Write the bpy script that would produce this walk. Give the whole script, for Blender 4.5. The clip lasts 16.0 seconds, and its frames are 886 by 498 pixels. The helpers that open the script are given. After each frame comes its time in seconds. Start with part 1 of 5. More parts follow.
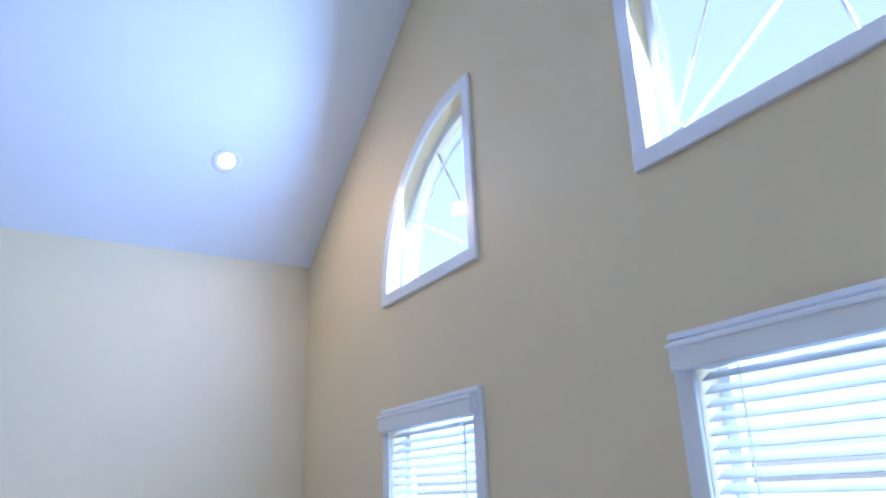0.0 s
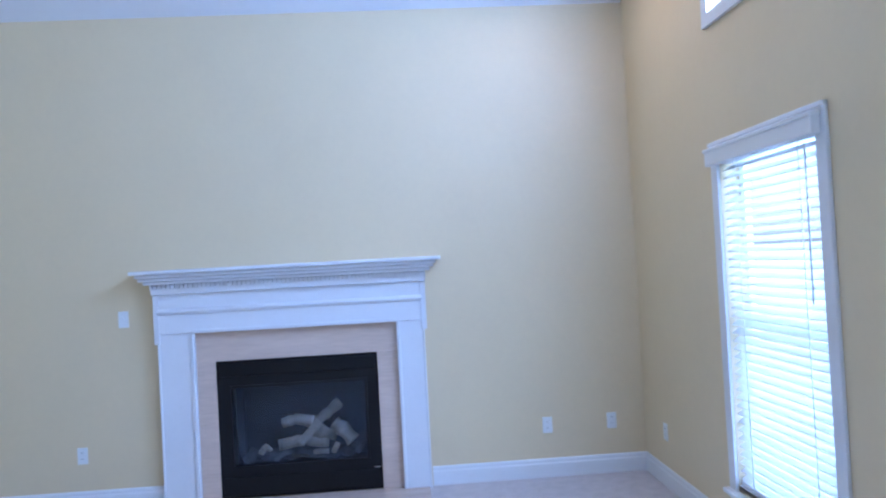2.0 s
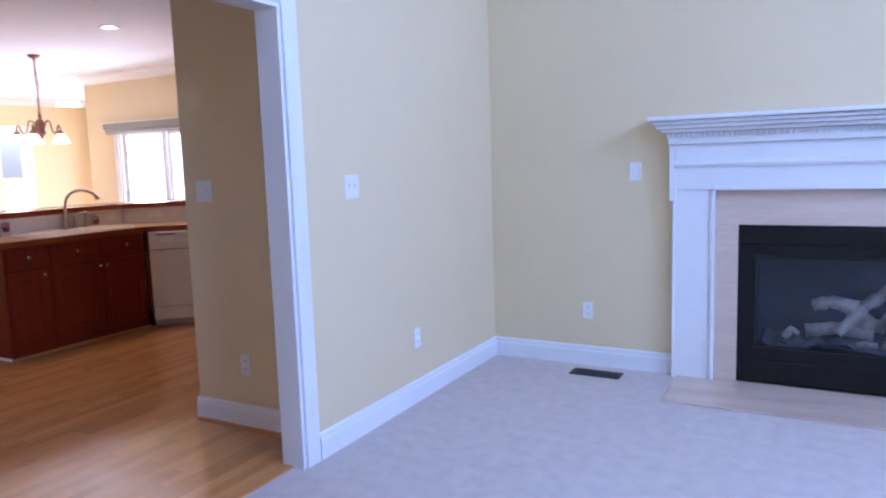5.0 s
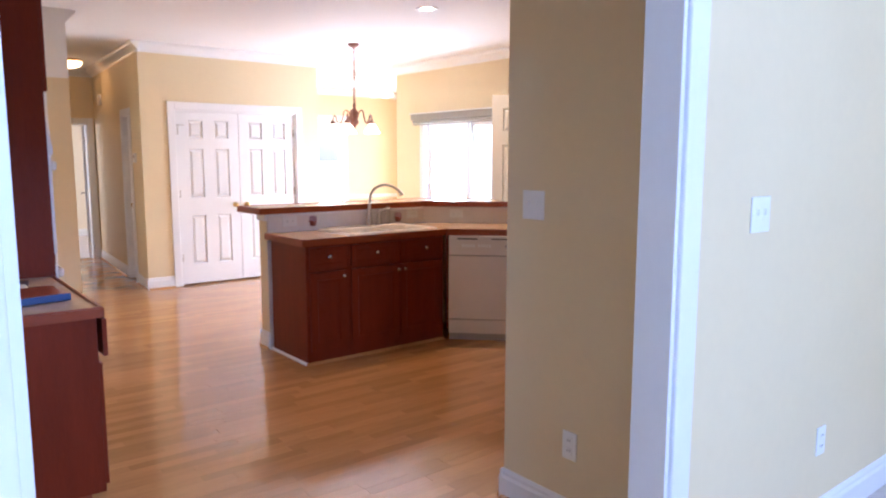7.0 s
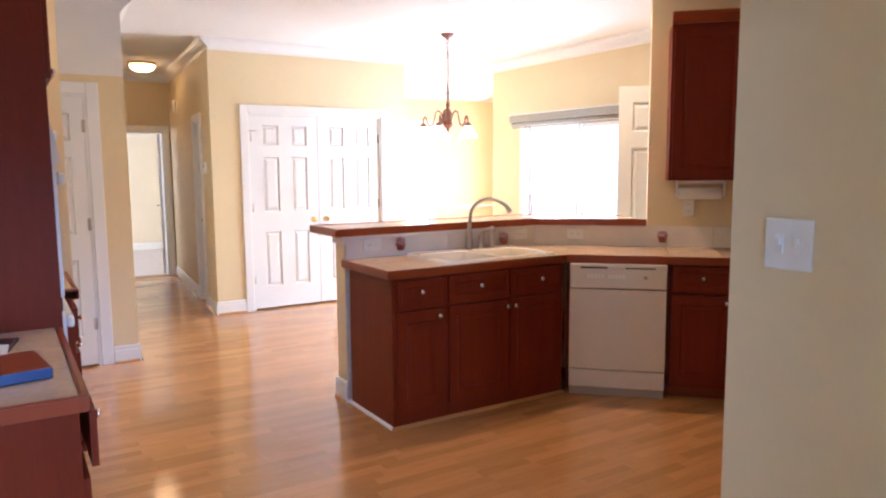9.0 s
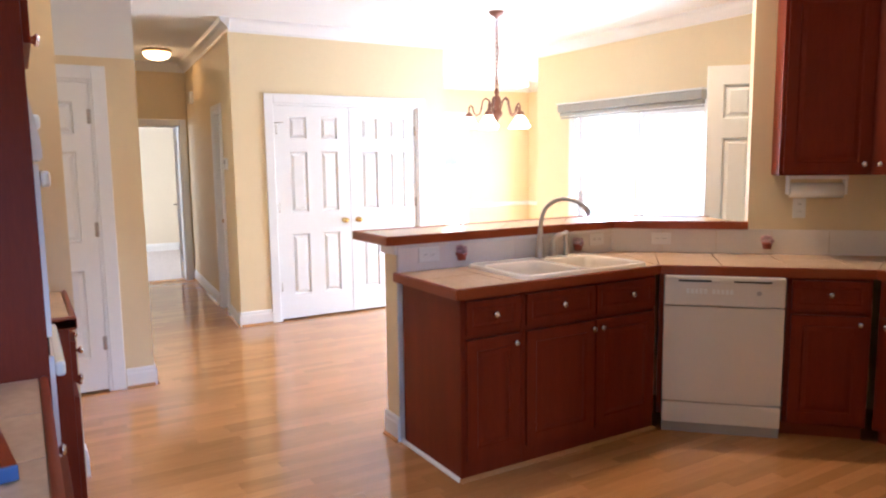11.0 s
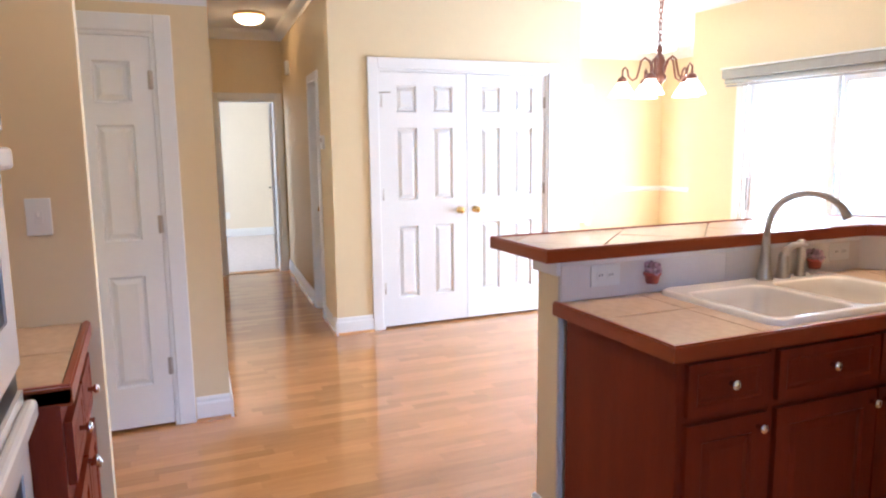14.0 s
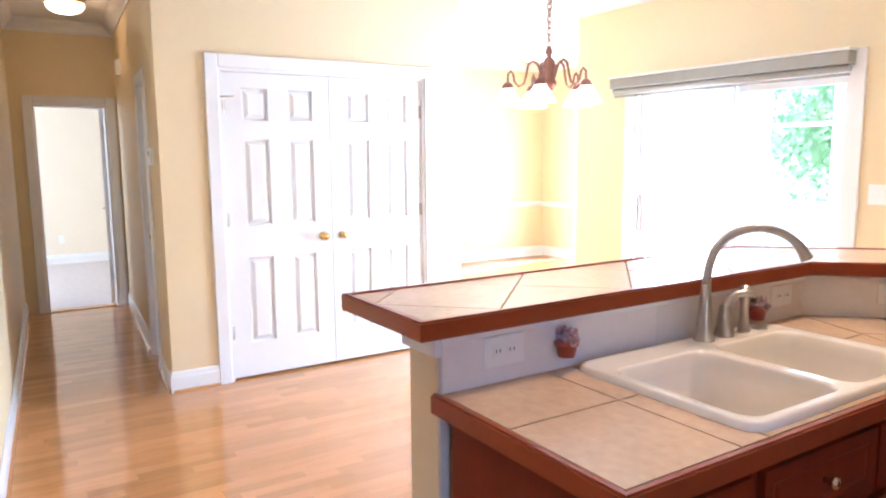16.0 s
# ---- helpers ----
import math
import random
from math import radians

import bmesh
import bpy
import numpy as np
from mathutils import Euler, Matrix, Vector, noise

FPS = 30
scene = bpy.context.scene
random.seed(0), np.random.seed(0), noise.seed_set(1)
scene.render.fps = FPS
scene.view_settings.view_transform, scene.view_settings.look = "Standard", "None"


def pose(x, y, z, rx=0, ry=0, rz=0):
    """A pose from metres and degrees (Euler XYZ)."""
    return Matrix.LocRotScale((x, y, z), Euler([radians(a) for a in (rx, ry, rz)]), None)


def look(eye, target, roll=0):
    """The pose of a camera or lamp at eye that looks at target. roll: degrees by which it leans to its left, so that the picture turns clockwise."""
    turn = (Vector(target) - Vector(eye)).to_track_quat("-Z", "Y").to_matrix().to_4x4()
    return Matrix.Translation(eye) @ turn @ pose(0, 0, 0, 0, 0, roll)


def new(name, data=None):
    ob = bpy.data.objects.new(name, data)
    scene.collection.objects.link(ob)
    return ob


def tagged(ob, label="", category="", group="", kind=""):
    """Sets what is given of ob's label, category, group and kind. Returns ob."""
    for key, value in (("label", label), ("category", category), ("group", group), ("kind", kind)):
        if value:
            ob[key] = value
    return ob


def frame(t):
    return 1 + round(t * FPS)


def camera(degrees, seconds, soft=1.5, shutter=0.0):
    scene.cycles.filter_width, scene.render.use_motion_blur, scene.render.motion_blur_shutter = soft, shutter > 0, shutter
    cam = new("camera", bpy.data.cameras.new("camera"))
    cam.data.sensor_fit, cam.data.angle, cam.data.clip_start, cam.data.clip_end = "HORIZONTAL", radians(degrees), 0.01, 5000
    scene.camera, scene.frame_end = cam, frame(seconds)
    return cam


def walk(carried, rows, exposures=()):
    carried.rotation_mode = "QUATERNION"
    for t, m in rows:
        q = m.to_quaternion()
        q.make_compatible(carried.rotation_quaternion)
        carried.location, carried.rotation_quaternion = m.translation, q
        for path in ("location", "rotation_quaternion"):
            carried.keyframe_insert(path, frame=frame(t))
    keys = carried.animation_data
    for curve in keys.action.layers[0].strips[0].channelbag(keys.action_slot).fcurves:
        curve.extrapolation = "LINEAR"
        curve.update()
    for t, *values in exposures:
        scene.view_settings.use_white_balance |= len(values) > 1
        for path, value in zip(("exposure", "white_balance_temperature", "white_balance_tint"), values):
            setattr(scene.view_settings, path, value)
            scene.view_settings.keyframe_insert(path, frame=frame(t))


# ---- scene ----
cam = camera(64.0, 16.0, 2.2)
PATH = [
    (0, (1.097, 0.529, 1.679), (2.071, 2.147, 2.337), -2.0),
    (0.5, (1.078, 0.53, 1.662), (1.855, 2.289, 2.212), -2.2),
    (1, (1.058, 0.49, 1.66), (1.627, 2.366, 2.057), -2.2),
    (1.5, (1.116, 0.543, 1.628), (1.465, 2.499, 1.853), -2.9),
    (2, (1.245, 0.613, 1.601), (1.367, 2.609, 1.637), -3.1),
    (2.5, (1.269, 0.662, 1.59), (1.242, 2.657, 1.447), -2.4),
    (3, (1.084, 0.687, 1.581), (0.991, 2.671, 1.345), -1.9),
    (3.5, (0.869, 0.718, 1.539), (0.65, 2.688, 1.268), -1.6),
    (4, (0.663, 0.798, 1.47), (0.26, 2.736, 1.188), -1.4),
    (4.5, (0.625, 0.871, 1.421), (-0.05, 2.737, 1.17), -1.9),
    (5, (0.423, 1.122, 1.430), (-0.544, 2.855, 1.181), -1.9),
    (5.2, (0.347, 1.194, 1.425), (-0.730, 2.862, 1.182), -1.5),
    (7.3, (-0.734, 1.901, 1.497), (-2.328, 3.075, 1.211), -0.0),
    (7.5, (-0.844, 1.972, 1.491), (-2.461, 3.11, 1.188), -0.2),
    (8, (-1.158, 2.098, 1.483), (-2.787, 3.222, 1.191), -1.0),
    (8.5, (-1.388, 2.225, 1.482), (-3.04, 3.323, 1.227), -1.2),
    (9, (-1.622, 2.33, 1.49), (-3.308, 3.38, 1.258), -0.4),
    (9.5, (-1.827, 2.373, 1.486), (-3.529, 3.398, 1.257), -0.6),
    (11.8, (-2.733, 2.553, 1.489), (-4.439, 3.566, 1.237), -0.8),
    (12, (-2.822, 2.576, 1.492), (-4.52, 3.601, 1.229), -0.7),
    (12.5, (-3.039, 2.593, 1.488), (-4.741, 3.605, 1.207), -0.8),
    (13, (-3.236, 2.645, 1.483), (-4.978, 3.578, 1.177), -1.0),
    (13.5, (-3.427, 2.738, 1.487), (-5.223, 3.566, 1.19), -1.0),
    (14, (-3.574, 2.806, 1.472), (-5.396, 3.575, 1.177), -0.7),
    (14.5, (-3.778, 2.888, 1.477), (-5.607, 3.637, 1.173), -0.0),
    (15, (-3.965, 2.972, 1.478), (-5.776, 3.762, 1.17), -0.2),
    (15.5, (-4.12, 3.097, 1.491), (-5.88, 3.996, 1.185), -0.8),
    (16, (-4.266, 3.251, 1.488), (-5.938, 4.316, 1.223), -0.5),
]
walk(cam, [(t, look(eye, target, roll)) for t, eye, target, roll in PATH],
     [(0.0, 1.25, 5100, 20), (1.5, 1.27, 4950, 19), (2.5, 1.42, 4850, 19), (3.5, 1.46, 4800, 24), (5.2, 1.56, 5120, 28), (7.3, 2.06, 5250, 20), (9.0, 2.22, 5250, 15), (12.0, 2.2, 5000, 12), (14.5, 2.2, 4850, 11), (16.0, 2.35, 4800, 11)])

# ---- light levels ----
SKY = 0.15
COOL, NEUTRAL, DAY, WARM = (0.45, 0.64, 1.0), (1.0, 0.96, 0.90), (0.92, 0.97, 1.0), (1.0, 0.66, 0.34)
AREAS = [
    ("window_light", (3.30, 3.85, 1.13), (0.0, 3.85, 1.0), 2.1, 2.4, 50, COOL),
    ("window_light", (3.30, 1.64, 1.13), (0.0, 1.64, 1.0), 2.1, 2.4, 50, COOL),
    ("window_light", (3.01, 3.84, 3.325), (0.0, 3.84, 2.3), 0.92, 0.92, 38, COOL),
    ("window_light", (3.01, 1.68, 3.325), (0.0, 1.68, 2.3), 0.92, 0.92, 38, COOL),
    ("sliding_door_light", (-7.45, 9.0, 3.4), (-7.5, 5.0, 0.6), 2.4, 1.6, 124, DAY),
    ("sliding_door_light", (-7.86, 7.83, 1.05), (-7.86, 3.0, 0.95), 0.78, 1.80, 30, DAY),
    ("dining_window_light", (-12.6, 7.75, 1.3), (-9.0, 7.75, 1.0), 2.8, 2.1, 86, NEUTRAL),
    ("dining_window_light", (-10.8, 10.5, 1.2), (-10.6, 7.5, 0.8), 1.3, 1.9, 26, NEUTRAL),
    # bare lamp added by a windowless wall to brighten the bedroom, source unseen
    ("bedroom_fill_light", (-14.0, 1.15, 1.5), (-14.0, 5.0, 0.8), 2.0, 1.4, 25, NEUTRAL),
    ("recessed_lamp", (2.115, 5.08, 3.905), (2.115, 3.295, 1.493), 0.10, 0.10, 4, WARM),
    ("recessed_lamp", (-5.52, 5.57, 2.72), (-5.52, 5.57, 0.0), 0.10, 0.10, 6.5, WARM),
    # second kitchen lamp is unseen, added to warm the wall end by the counter
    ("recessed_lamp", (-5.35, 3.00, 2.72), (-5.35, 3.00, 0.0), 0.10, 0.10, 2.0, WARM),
]

# ---- world, sun, large lights ----
world = bpy.data.worlds.new("sky_world")
scene.world = world
world.use_nodes = True
_nt = world.node_tree
_sky = _nt.nodes.new("ShaderNodeTexSky")
_sky.sky_type = "NISHITA"
_sky.sun_disc = False
_sky.sun_elevation, _sky.sun_rotation = radians(48), radians(200)
_nt.nodes["Background"].inputs["Strength"].default_value = SKY
_nt.links.new(_sky.outputs["Color"], _nt.nodes["Background"].inputs["Color"])
_sky.dust_density = 4.0
# bright summer haze over the whole sky
_haze = _nt.nodes.new("ShaderNodeBackground")
_haze.inputs["Color"].default_value = (1.0, 0.98, 0.95, 1)
_haze.inputs["Strength"].default_value = 0.2
_both = _nt.nodes.new("ShaderNodeAddShader")
_nt.links.new(_nt.nodes["Background"].outputs[0], _both.inputs[0])
_nt.links.new(_haze.outputs[0], _both.inputs[1])
_nt.links.new(_both.outputs[0], _nt.nodes["World Output"].inputs["Surface"])

_sun = bpy.data.lights.new("sun", "SUN")
_sun.energy, _sun.angle, _sun.color = 5.0, radians(0.5), (1.0, 0.95, 0.88)
new("sun", _sun).matrix_world = look((0, 0, 30), (10, 24, 0))


def area(name, eye, target, w, h, power, colour):
    d = bpy.data.lights.new(name, "AREA")
    d.shape, d.size, d.size_y, d.energy, d.color = "RECTANGLE", w, h, power, colour
    ob = new(name, d)
    ob.matrix_world = look(eye, target)
    return ob


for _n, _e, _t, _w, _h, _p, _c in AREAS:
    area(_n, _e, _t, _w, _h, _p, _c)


# ---- materials ----
def shader(name, colour, rough=0.5, metal=0.0, vary=0.08, scale=6.0, bump=0.0, bscale=200.0, grain=None, coat=0.0,
           piece=None, glow=None, second=None, spec=0.5):
    """One surface: base colour, two scales of variation, fine relief."""
    m = bpy.data.materials.new(name)
    m.use_nodes = True
    nt = m.node_tree
    b = nt.nodes["Principled BSDF"]
    b.inputs["Roughness"].default_value = rough
    b.inputs["Metallic"].default_value = metal
    b.inputs["Coat Weight"].default_value = coat
    b.inputs["Coat Roughness"].default_value = 0.11
    b.inputs["Specular IOR Level"].default_value = spec
    co = nt.nodes.new("ShaderNodeTexCoord")
    mp = nt.nodes.new("ShaderNodeMapping")
    nt.links.new(co.outputs["Object"], mp.inputs["Vector"])
    if grain:
        mp.inputs["Scale"].default_value = grain
    n1 = nt.nodes.new("ShaderNodeTexNoise")
    n1.inputs["Scale"].default_value = scale
    n1.inputs["Detail"].default_value = 6
    n2 = nt.nodes.new("ShaderNodeTexNoise")
    n2.inputs["Scale"].default_value = scale * 9
    n2.inputs["Detail"].default_value = 3
    nt.links.new(mp.outputs["Vector"], n1.inputs["Vector"])
    nt.links.new(mp.outputs["Vector"], n2.inputs["Vector"])
    mix = nt.nodes.new("ShaderNodeMath")
    mix.operation = "MULTIPLY_ADD"
    mix.inputs[1].default_value = 0.4
    nt.links.new(n2.outputs["Fac"], mix.inputs[0])
    half = nt.nodes.new("ShaderNodeMath")
    half.operation = "MULTIPLY"
    half.inputs[1].default_value = 0.6
    nt.links.new(n1.outputs["Fac"], half.inputs[0])
    nt.links.new(half.outputs[0], mix.inputs[2])
    ramp = nt.nodes.new("ShaderNodeValToRGB")
    ramp.color_ramp.elements[0].position, ramp.color_ramp.elements[1].position = 0.3, 0.7
    c = Vector(colour)
    dark = second if second else c * (1 - vary)
    ramp.color_ramp.elements[0].color = (*dark, 1)
    ramp.color_ramp.elements[1].color = (*(c * (1 + vary * 0.5)), 1)
    nt.links.new(mix.outputs[0], ramp.inputs["Fac"])
    out = ramp.outputs["Color"]
    if piece:
        src = nt.nodes.new("ShaderNodeObjectInfo") if piece[0] == "object" else nt.nodes.new("ShaderNodeNewGeometry")
        val = src.outputs["Random"] if piece[0] == "object" else src.outputs["Random Per Island"]
        rm = nt.nodes.new("ShaderNodeMapRange")
        rm.inputs["To Min"].default_value, rm.inputs["To Max"].default_value = 1 - piece[1], 1 + piece[1]
        nt.links.new(val, rm.inputs["Value"])
        hsv = nt.nodes.new("ShaderNodeHueSaturation")
        nt.links.new(rm.outputs["Result"], hsv.inputs["Value"])
        nt.links.new(out, hsv.inputs["Color"])
        out = hsv.outputs["Color"]
    nt.links.new(out, b.inputs["Base Color"])
    if bump:
        n3 = nt.nodes.new("ShaderNodeTexNoise")
        n3.inputs["Scale"].default_value = bscale
        n3.inputs["Detail"].default_value = 4
        nt.links.new(mp.outputs["Vector"], n3.inputs["Vector"])
        bp = nt.nodes.new("ShaderNodeBump")
        bp.inputs["Strength"].default_value = bump
        bp.inputs["Distance"].default_value = 0.004
        nt.links.new(n3.outputs["Fac"], bp.inputs["Height"])
        nt.links.new(bp.outputs["Normal"], b.inputs["Normal"])
    if glow:
        b.inputs["Emission Color"].default_value = (*glow[0], 1)
        b.inputs["Emission Strength"].default_value = glow[1]
    return m


def glass(name, tint=(0.96, 0.98, 0.97), gloss=0.03):
    """Thin clear glass: light passes straight through, gloss by Fresnel."""
    m = bpy.data.materials.new(name)
    m.use_nodes = True
    nt = m.node_tree
    nt.nodes.remove(nt.nodes["Principled BSDF"])
    t = nt.nodes.new("ShaderNodeBsdfTransparent")
    t.inputs["Color"].default_value = (*tint, 1)
    g = nt.nodes.new("ShaderNodeBsdfGlossy")
    g.inputs["Roughness"].default_value = 0.02
    fr = nt.nodes.new("ShaderNodeLayerWeight")
    fr.inputs["Blend"].default_value = 0.5
    pw = nt.nodes.new("ShaderNodeMath")
    pw.operation = 'POWER'
    pw.inputs[1].default_value = 5.0
    ma = nt.nodes.new("ShaderNodeMath")
    ma.operation = 'MULTIPLY_ADD'
    ma.inputs[1].default_value = 0.7
    ma.inputs[2].default_value = gloss
    mx = nt.nodes.new("ShaderNodeMixShader")
    nt.links.new(fr.outputs["Facing"], pw.inputs[0])
    nt.links.new(pw.outputs[0], ma.inputs[0])
    nt.links.new(ma.outputs[0], mx.inputs[0])
    nt.links.new(t.outputs[0], mx.inputs[1])
    nt.links.new(g.outputs[0], mx.inputs[2])
    nt.links.new(mx.outputs[0], nt.nodes["Material Output"].inputs["Surface"])
    return m


WALL = shader("yellow_wall_paint", (0.75, 0.62, 0.385), 0.55, vary=0.03, scale=2.5, bump=0.06, bscale=260)
PALE = shader("cream_wall_paint", (0.78, 0.70, 0.56), 0.6, vary=0.03, scale=2.5, bump=0.06, bscale=260)
CEIL = shader("ceiling_white", (0.80, 0.80, 0.79), 0.8, vary=0.02, scale=3, bump=0.08, bscale=180)
TRIM = shader("white_trim_paint", (0.80, 0.80, 0.80), 0.32, vary=0.03, scale=4, bump=0.02, bscale=90)
CARPET = shader("carpet", (0.60, 0.545, 0.52), 0.95, vary=0.15, scale=13, bump=0.5, bscale=420, spec=0.1)
WOODP = shader("oak_strip", (0.55, 0.268, 0.094), 0.115, vary=0.14, scale=5, grain=(7, 0.9, 1), spec=0.95, piece=("object", 0.15))
WOODJ = shader("oak_strip_far", (0.55, 0.268, 0.094), 0.115, vary=0.14, scale=5, grain=(7, 0.9, 1), spec=0.95, piece=("island", 0.15))
SUB = shader("floor_joint", (0.30, 0.13, 0.05), 0.4)
CHERRY = shader("cherry_wood", (0.175, 0.0225, 0.0046), 0.45, vary=0.22, scale=3, bump=0.03, bscale=40, grain=(5, 5, 0.6), coat=0.0, spec=0.18)
CHERRYH = shader("cherry_wood_edge", (0.28, 0.052, 0.012), 0.30, vary=0.2, scale=3, bump=0.03, bscale=40, grain=(1.2, 1.2, 5), coat=0.1, spec=0.3)
TILE = shader("beige_ceramic_tile", (0.60, 0.42, 0.27), 0.26, vary=0.20, scale=4, bump=0.05, bscale=50, piece=("object", 0.05))
SPLASH = shader("white_ceramic_tile", (0.80, 0.75, 0.71), 0.25, vary=0.05, scale=5, bump=0.02, bscale=60, piece=("object", 0.03))
GROUT = shader("grout", (0.33, 0.20, 0.12), 0.9, vary=0.15, scale=30)
GROUTW = shader("pale_grout", (0.60, 0.54, 0.48), 0.9, vary=0.1, scale=30)
ENAMEL = shader("white_enamel", (0.82, 0.75, 0.66), 0.14, vary=0.02, scale=3, coat=0.4)
ALMOND = shader("appliance_white", (0.76, 0.70, 0.64), 0.17, vary=0.02, scale=3, coat=0.25)
GREYP = shader("grey_plinth", (0.42, 0.38, 0.37), 0.4, vary=0.04)
STEEL = shader("brushed_nickel", (0.50, 0.46, 0.42), 0.32, 1.0, vary=0.08, scale=20, grain=(1, 1, 8))
CHROME = shader("chrome", (0.8, 0.8, 0.8), 0.12, 1.0, vary=0.03)
BRASS = shader("brass", (0.72, 0.50, 0.20), 0.22, 1.0, vary=0.06)
BRONZE = shader("bronze", (0.26, 0.12, 0.085), 0.38, 0.6, vary=0.3, scale=12)
DARKM = shader("dark_metal", (0.03, 0.027, 0.025), 0.45, 0.5, vary=0.2, scale=20)
BLACK = shader("black_enamel", (0.006, 0.006, 0.007), 0.35, vary=0.2, scale=8, spec=0.3)
HINGE = shader("hinge_metal", (0.50, 0.46, 0.42), 0.35, 1.0, vary=0.1)
MARBLE = shader("beige_marble", (0.68, 0.54, 0.43), 0.22, vary=0.1, scale=2.0, grain=(0.5, 1, 4), second=(0.57, 0.44, 0.35))
HEARTH = shader("hearth_marble", (0.64, 0.52, 0.43), 0.15, vary=0.1, scale=2.0, grain=(0.5, 4, 1), second=(0.50, 0.39, 0.31))
PLASTIC = shader("white_plastic", (0.82, 0.82, 0.80), 0.3, vary=0.01)
SLOT = shader("slot_dark", (0.06, 0.05, 0.05), 0.5)
SLATM = shader("blind_slat", (0.82, 0.82, 0.80), 0.4, vary=0.02, scale=6, grain=(6, 0.6, 6))
SHADEF = shader("roller_shade_fabric", (0.36, 0.36, 0.33), 0.8, vary=0.08, scale=20, bump=0.1, bscale=500)
LOG = shader("ceramic_log", (0.60, 0.41, 0.25), 0.9, vary=0.65, scale=9, bump=0.8, bscale=40, piece=("object", 0.3))
EMBER = shader("ember_bed", (0.09, 0.075, 0.065), 0.95, vary=0.5, scale=25, bump=1.0, bscale=60)
BOXIN = shader("firebox_panel", (0.035, 0.035, 0.037), 0.7, vary=0.3, scale=6)
BOOKB = shader("blue_cover", (0.04, 0.09, 0.24), 0.4, vary=0.1)
BOOKK = shader("dark_cover", (0.03, 0.025, 0.03), 0.35, vary=0.1)
PAPER = shader("paper", (0.80, 0.79, 0.76), 0.7, vary=0.03, scale=30)
POT = shader("pot_red", (0.33, 0.07, 0.05), 0.4, vary=0.1, scale=20)
BLOOM = shader("dried_flowers", (0.50, 0.33, 0.38), 0.8, vary=0.6, scale=60, piece=("island", 0.5))
LAMPG = shader("frosted_lamp_glass", (0.9, 0.86, 0.78), 0.4, vary=0.02, glow=((1.0, 0.78, 0.52), 1.6))
LAMPW = shader("lamp_lens", (0.9, 0.88, 0.8), 0.4, vary=0.02, glow=((1.0, 0.80, 0.55), 7.0))
LAMPD = shader("dome_glass", (0.9, 0.86, 0.78), 0.4, vary=0.02, glow=((1.0, 0.58, 0.24), 3.0))
SHADEG = shader("white_glass_shade", (0.88, 0.87, 0.84), 0.3, vary=0.02, glow=((1.0, 0.92, 0.80), 0.6))
PANE = glass("window_glass")
FGLASS = glass("fire_glass", (0.74, 0.82, 0.92), 0.038)
LAWN = shader("lawn", (0.30, 0.33, 0.20), 0.9, vary=0.4, scale=1.2, bump=0.8, bscale=40)
DECK = shader("deck_boards", (0.55, 0.53, 0.50), 0.7, vary=0.15, scale=4, grain=(6, 0.7, 1), piece=("island", 0.1))
BARK = shader("bark", (0.10, 0.07, 0.05), 0.9, vary=0.4, scale=10, bump=0.8, bscale=30)
LEAF = shader("leaf", (0.12, 0.18, 0.09), 0.5, vary=0.4, scale=3, piece=("island", 0.35))
_nt = LEAF.node_tree
_tl = _nt.nodes.new("ShaderNodeBsdfTranslucent")
_tl.inputs["Color"].default_value = (0.30, 0.45, 0.22, 1)
_mx = _nt.nodes.new("ShaderNodeMixShader")
_mx.inputs[0].default_value = 0.5
_nt.links.new(_nt.nodes["Principled BSDF"].outputs[0], _mx.inputs[1])
_nt.links.new(_tl.outputs[0], _mx.inputs[2])
_nt.links.new(_mx.outputs[0], _nt.nodes["Material Output"].inputs["Surface"])


# ---- mesh helpers ----
def bx(bm, x0, x1, y0, y1, z0, z1, bevel=0.0):
    """A box, its edges rounded by bevel metres."""
    r = bmesh.ops.create_cube(bm, size=1.0)
    vs = r["verts"]
    for v in vs:
        v.co = Vector((x0 + (v.co.x + 0.5) * (x1 - x0), y0 + (v.co.y + 0.5) * (y1 - y0), z0 + (v.co.z + 0.5) * (z1 - z0)))
    if bevel:
        es = list({e for v in vs for e in v.link_edges})
        bmesh.ops.bevel(bm, geom=es, offset=bevel, segments=2, affect="EDGES", profile=0.5)
    return bm


def box(x0, x1, y0, y1, z0, z1, bevel=0.0):
    return bx(bmesh.new(), x0, x1, y0, y1, z0, z1, bevel)


def prism(bm, pts, z0, z1):
    """An upright prism over a counter-clockwise outline of (x, y)."""
    lo = [bm.verts.new((x, y, z0)) for x, y in pts]
    hi = [bm.verts.new((x, y, z1)) for x, y in pts]
    n = len(pts)
    bm.faces.new(lo[::-1])
    bm.faces.new(hi)
    for i in range(n):
        bm.faces.new((lo[i], lo[(i + 1) % n], hi[(i + 1) % n], hi[i]))
    return bm


def lathe(bm, profile, n=16, at=(0, 0, 0), axis="z"):
    """A turned shape from (radius, height) pairs."""
    rings = []
    for r, h in profile:
        ring = []
        for i in range(n):
            a = 2 * math.pi * i / n
            p = Vector((r * math.cos(a), r * math.sin(a), h))
            if axis == "y":
                p = Vector((p.x, -p.z, p.y))
            if axis == "x":
                p = Vector((p.z, p.x, p.y))
            ring.append(bm.verts.new(p + Vector(at)))
        rings.append(ring)
    for a, b in zip(rings, rings[1:]):
        for i in range(n):
            bm.faces.new((a[i], a[(i + 1) % n], b[(i + 1) % n], b[i]))
    bm.faces.new(rings[0][::-1])
    bm.faces.new(rings[-1])
    bmesh.ops.recalc_face_normals(bm, faces=bm.faces[:])
    for f in bm.faces:
        f.smooth = len(f.verts) == 4
    return bm


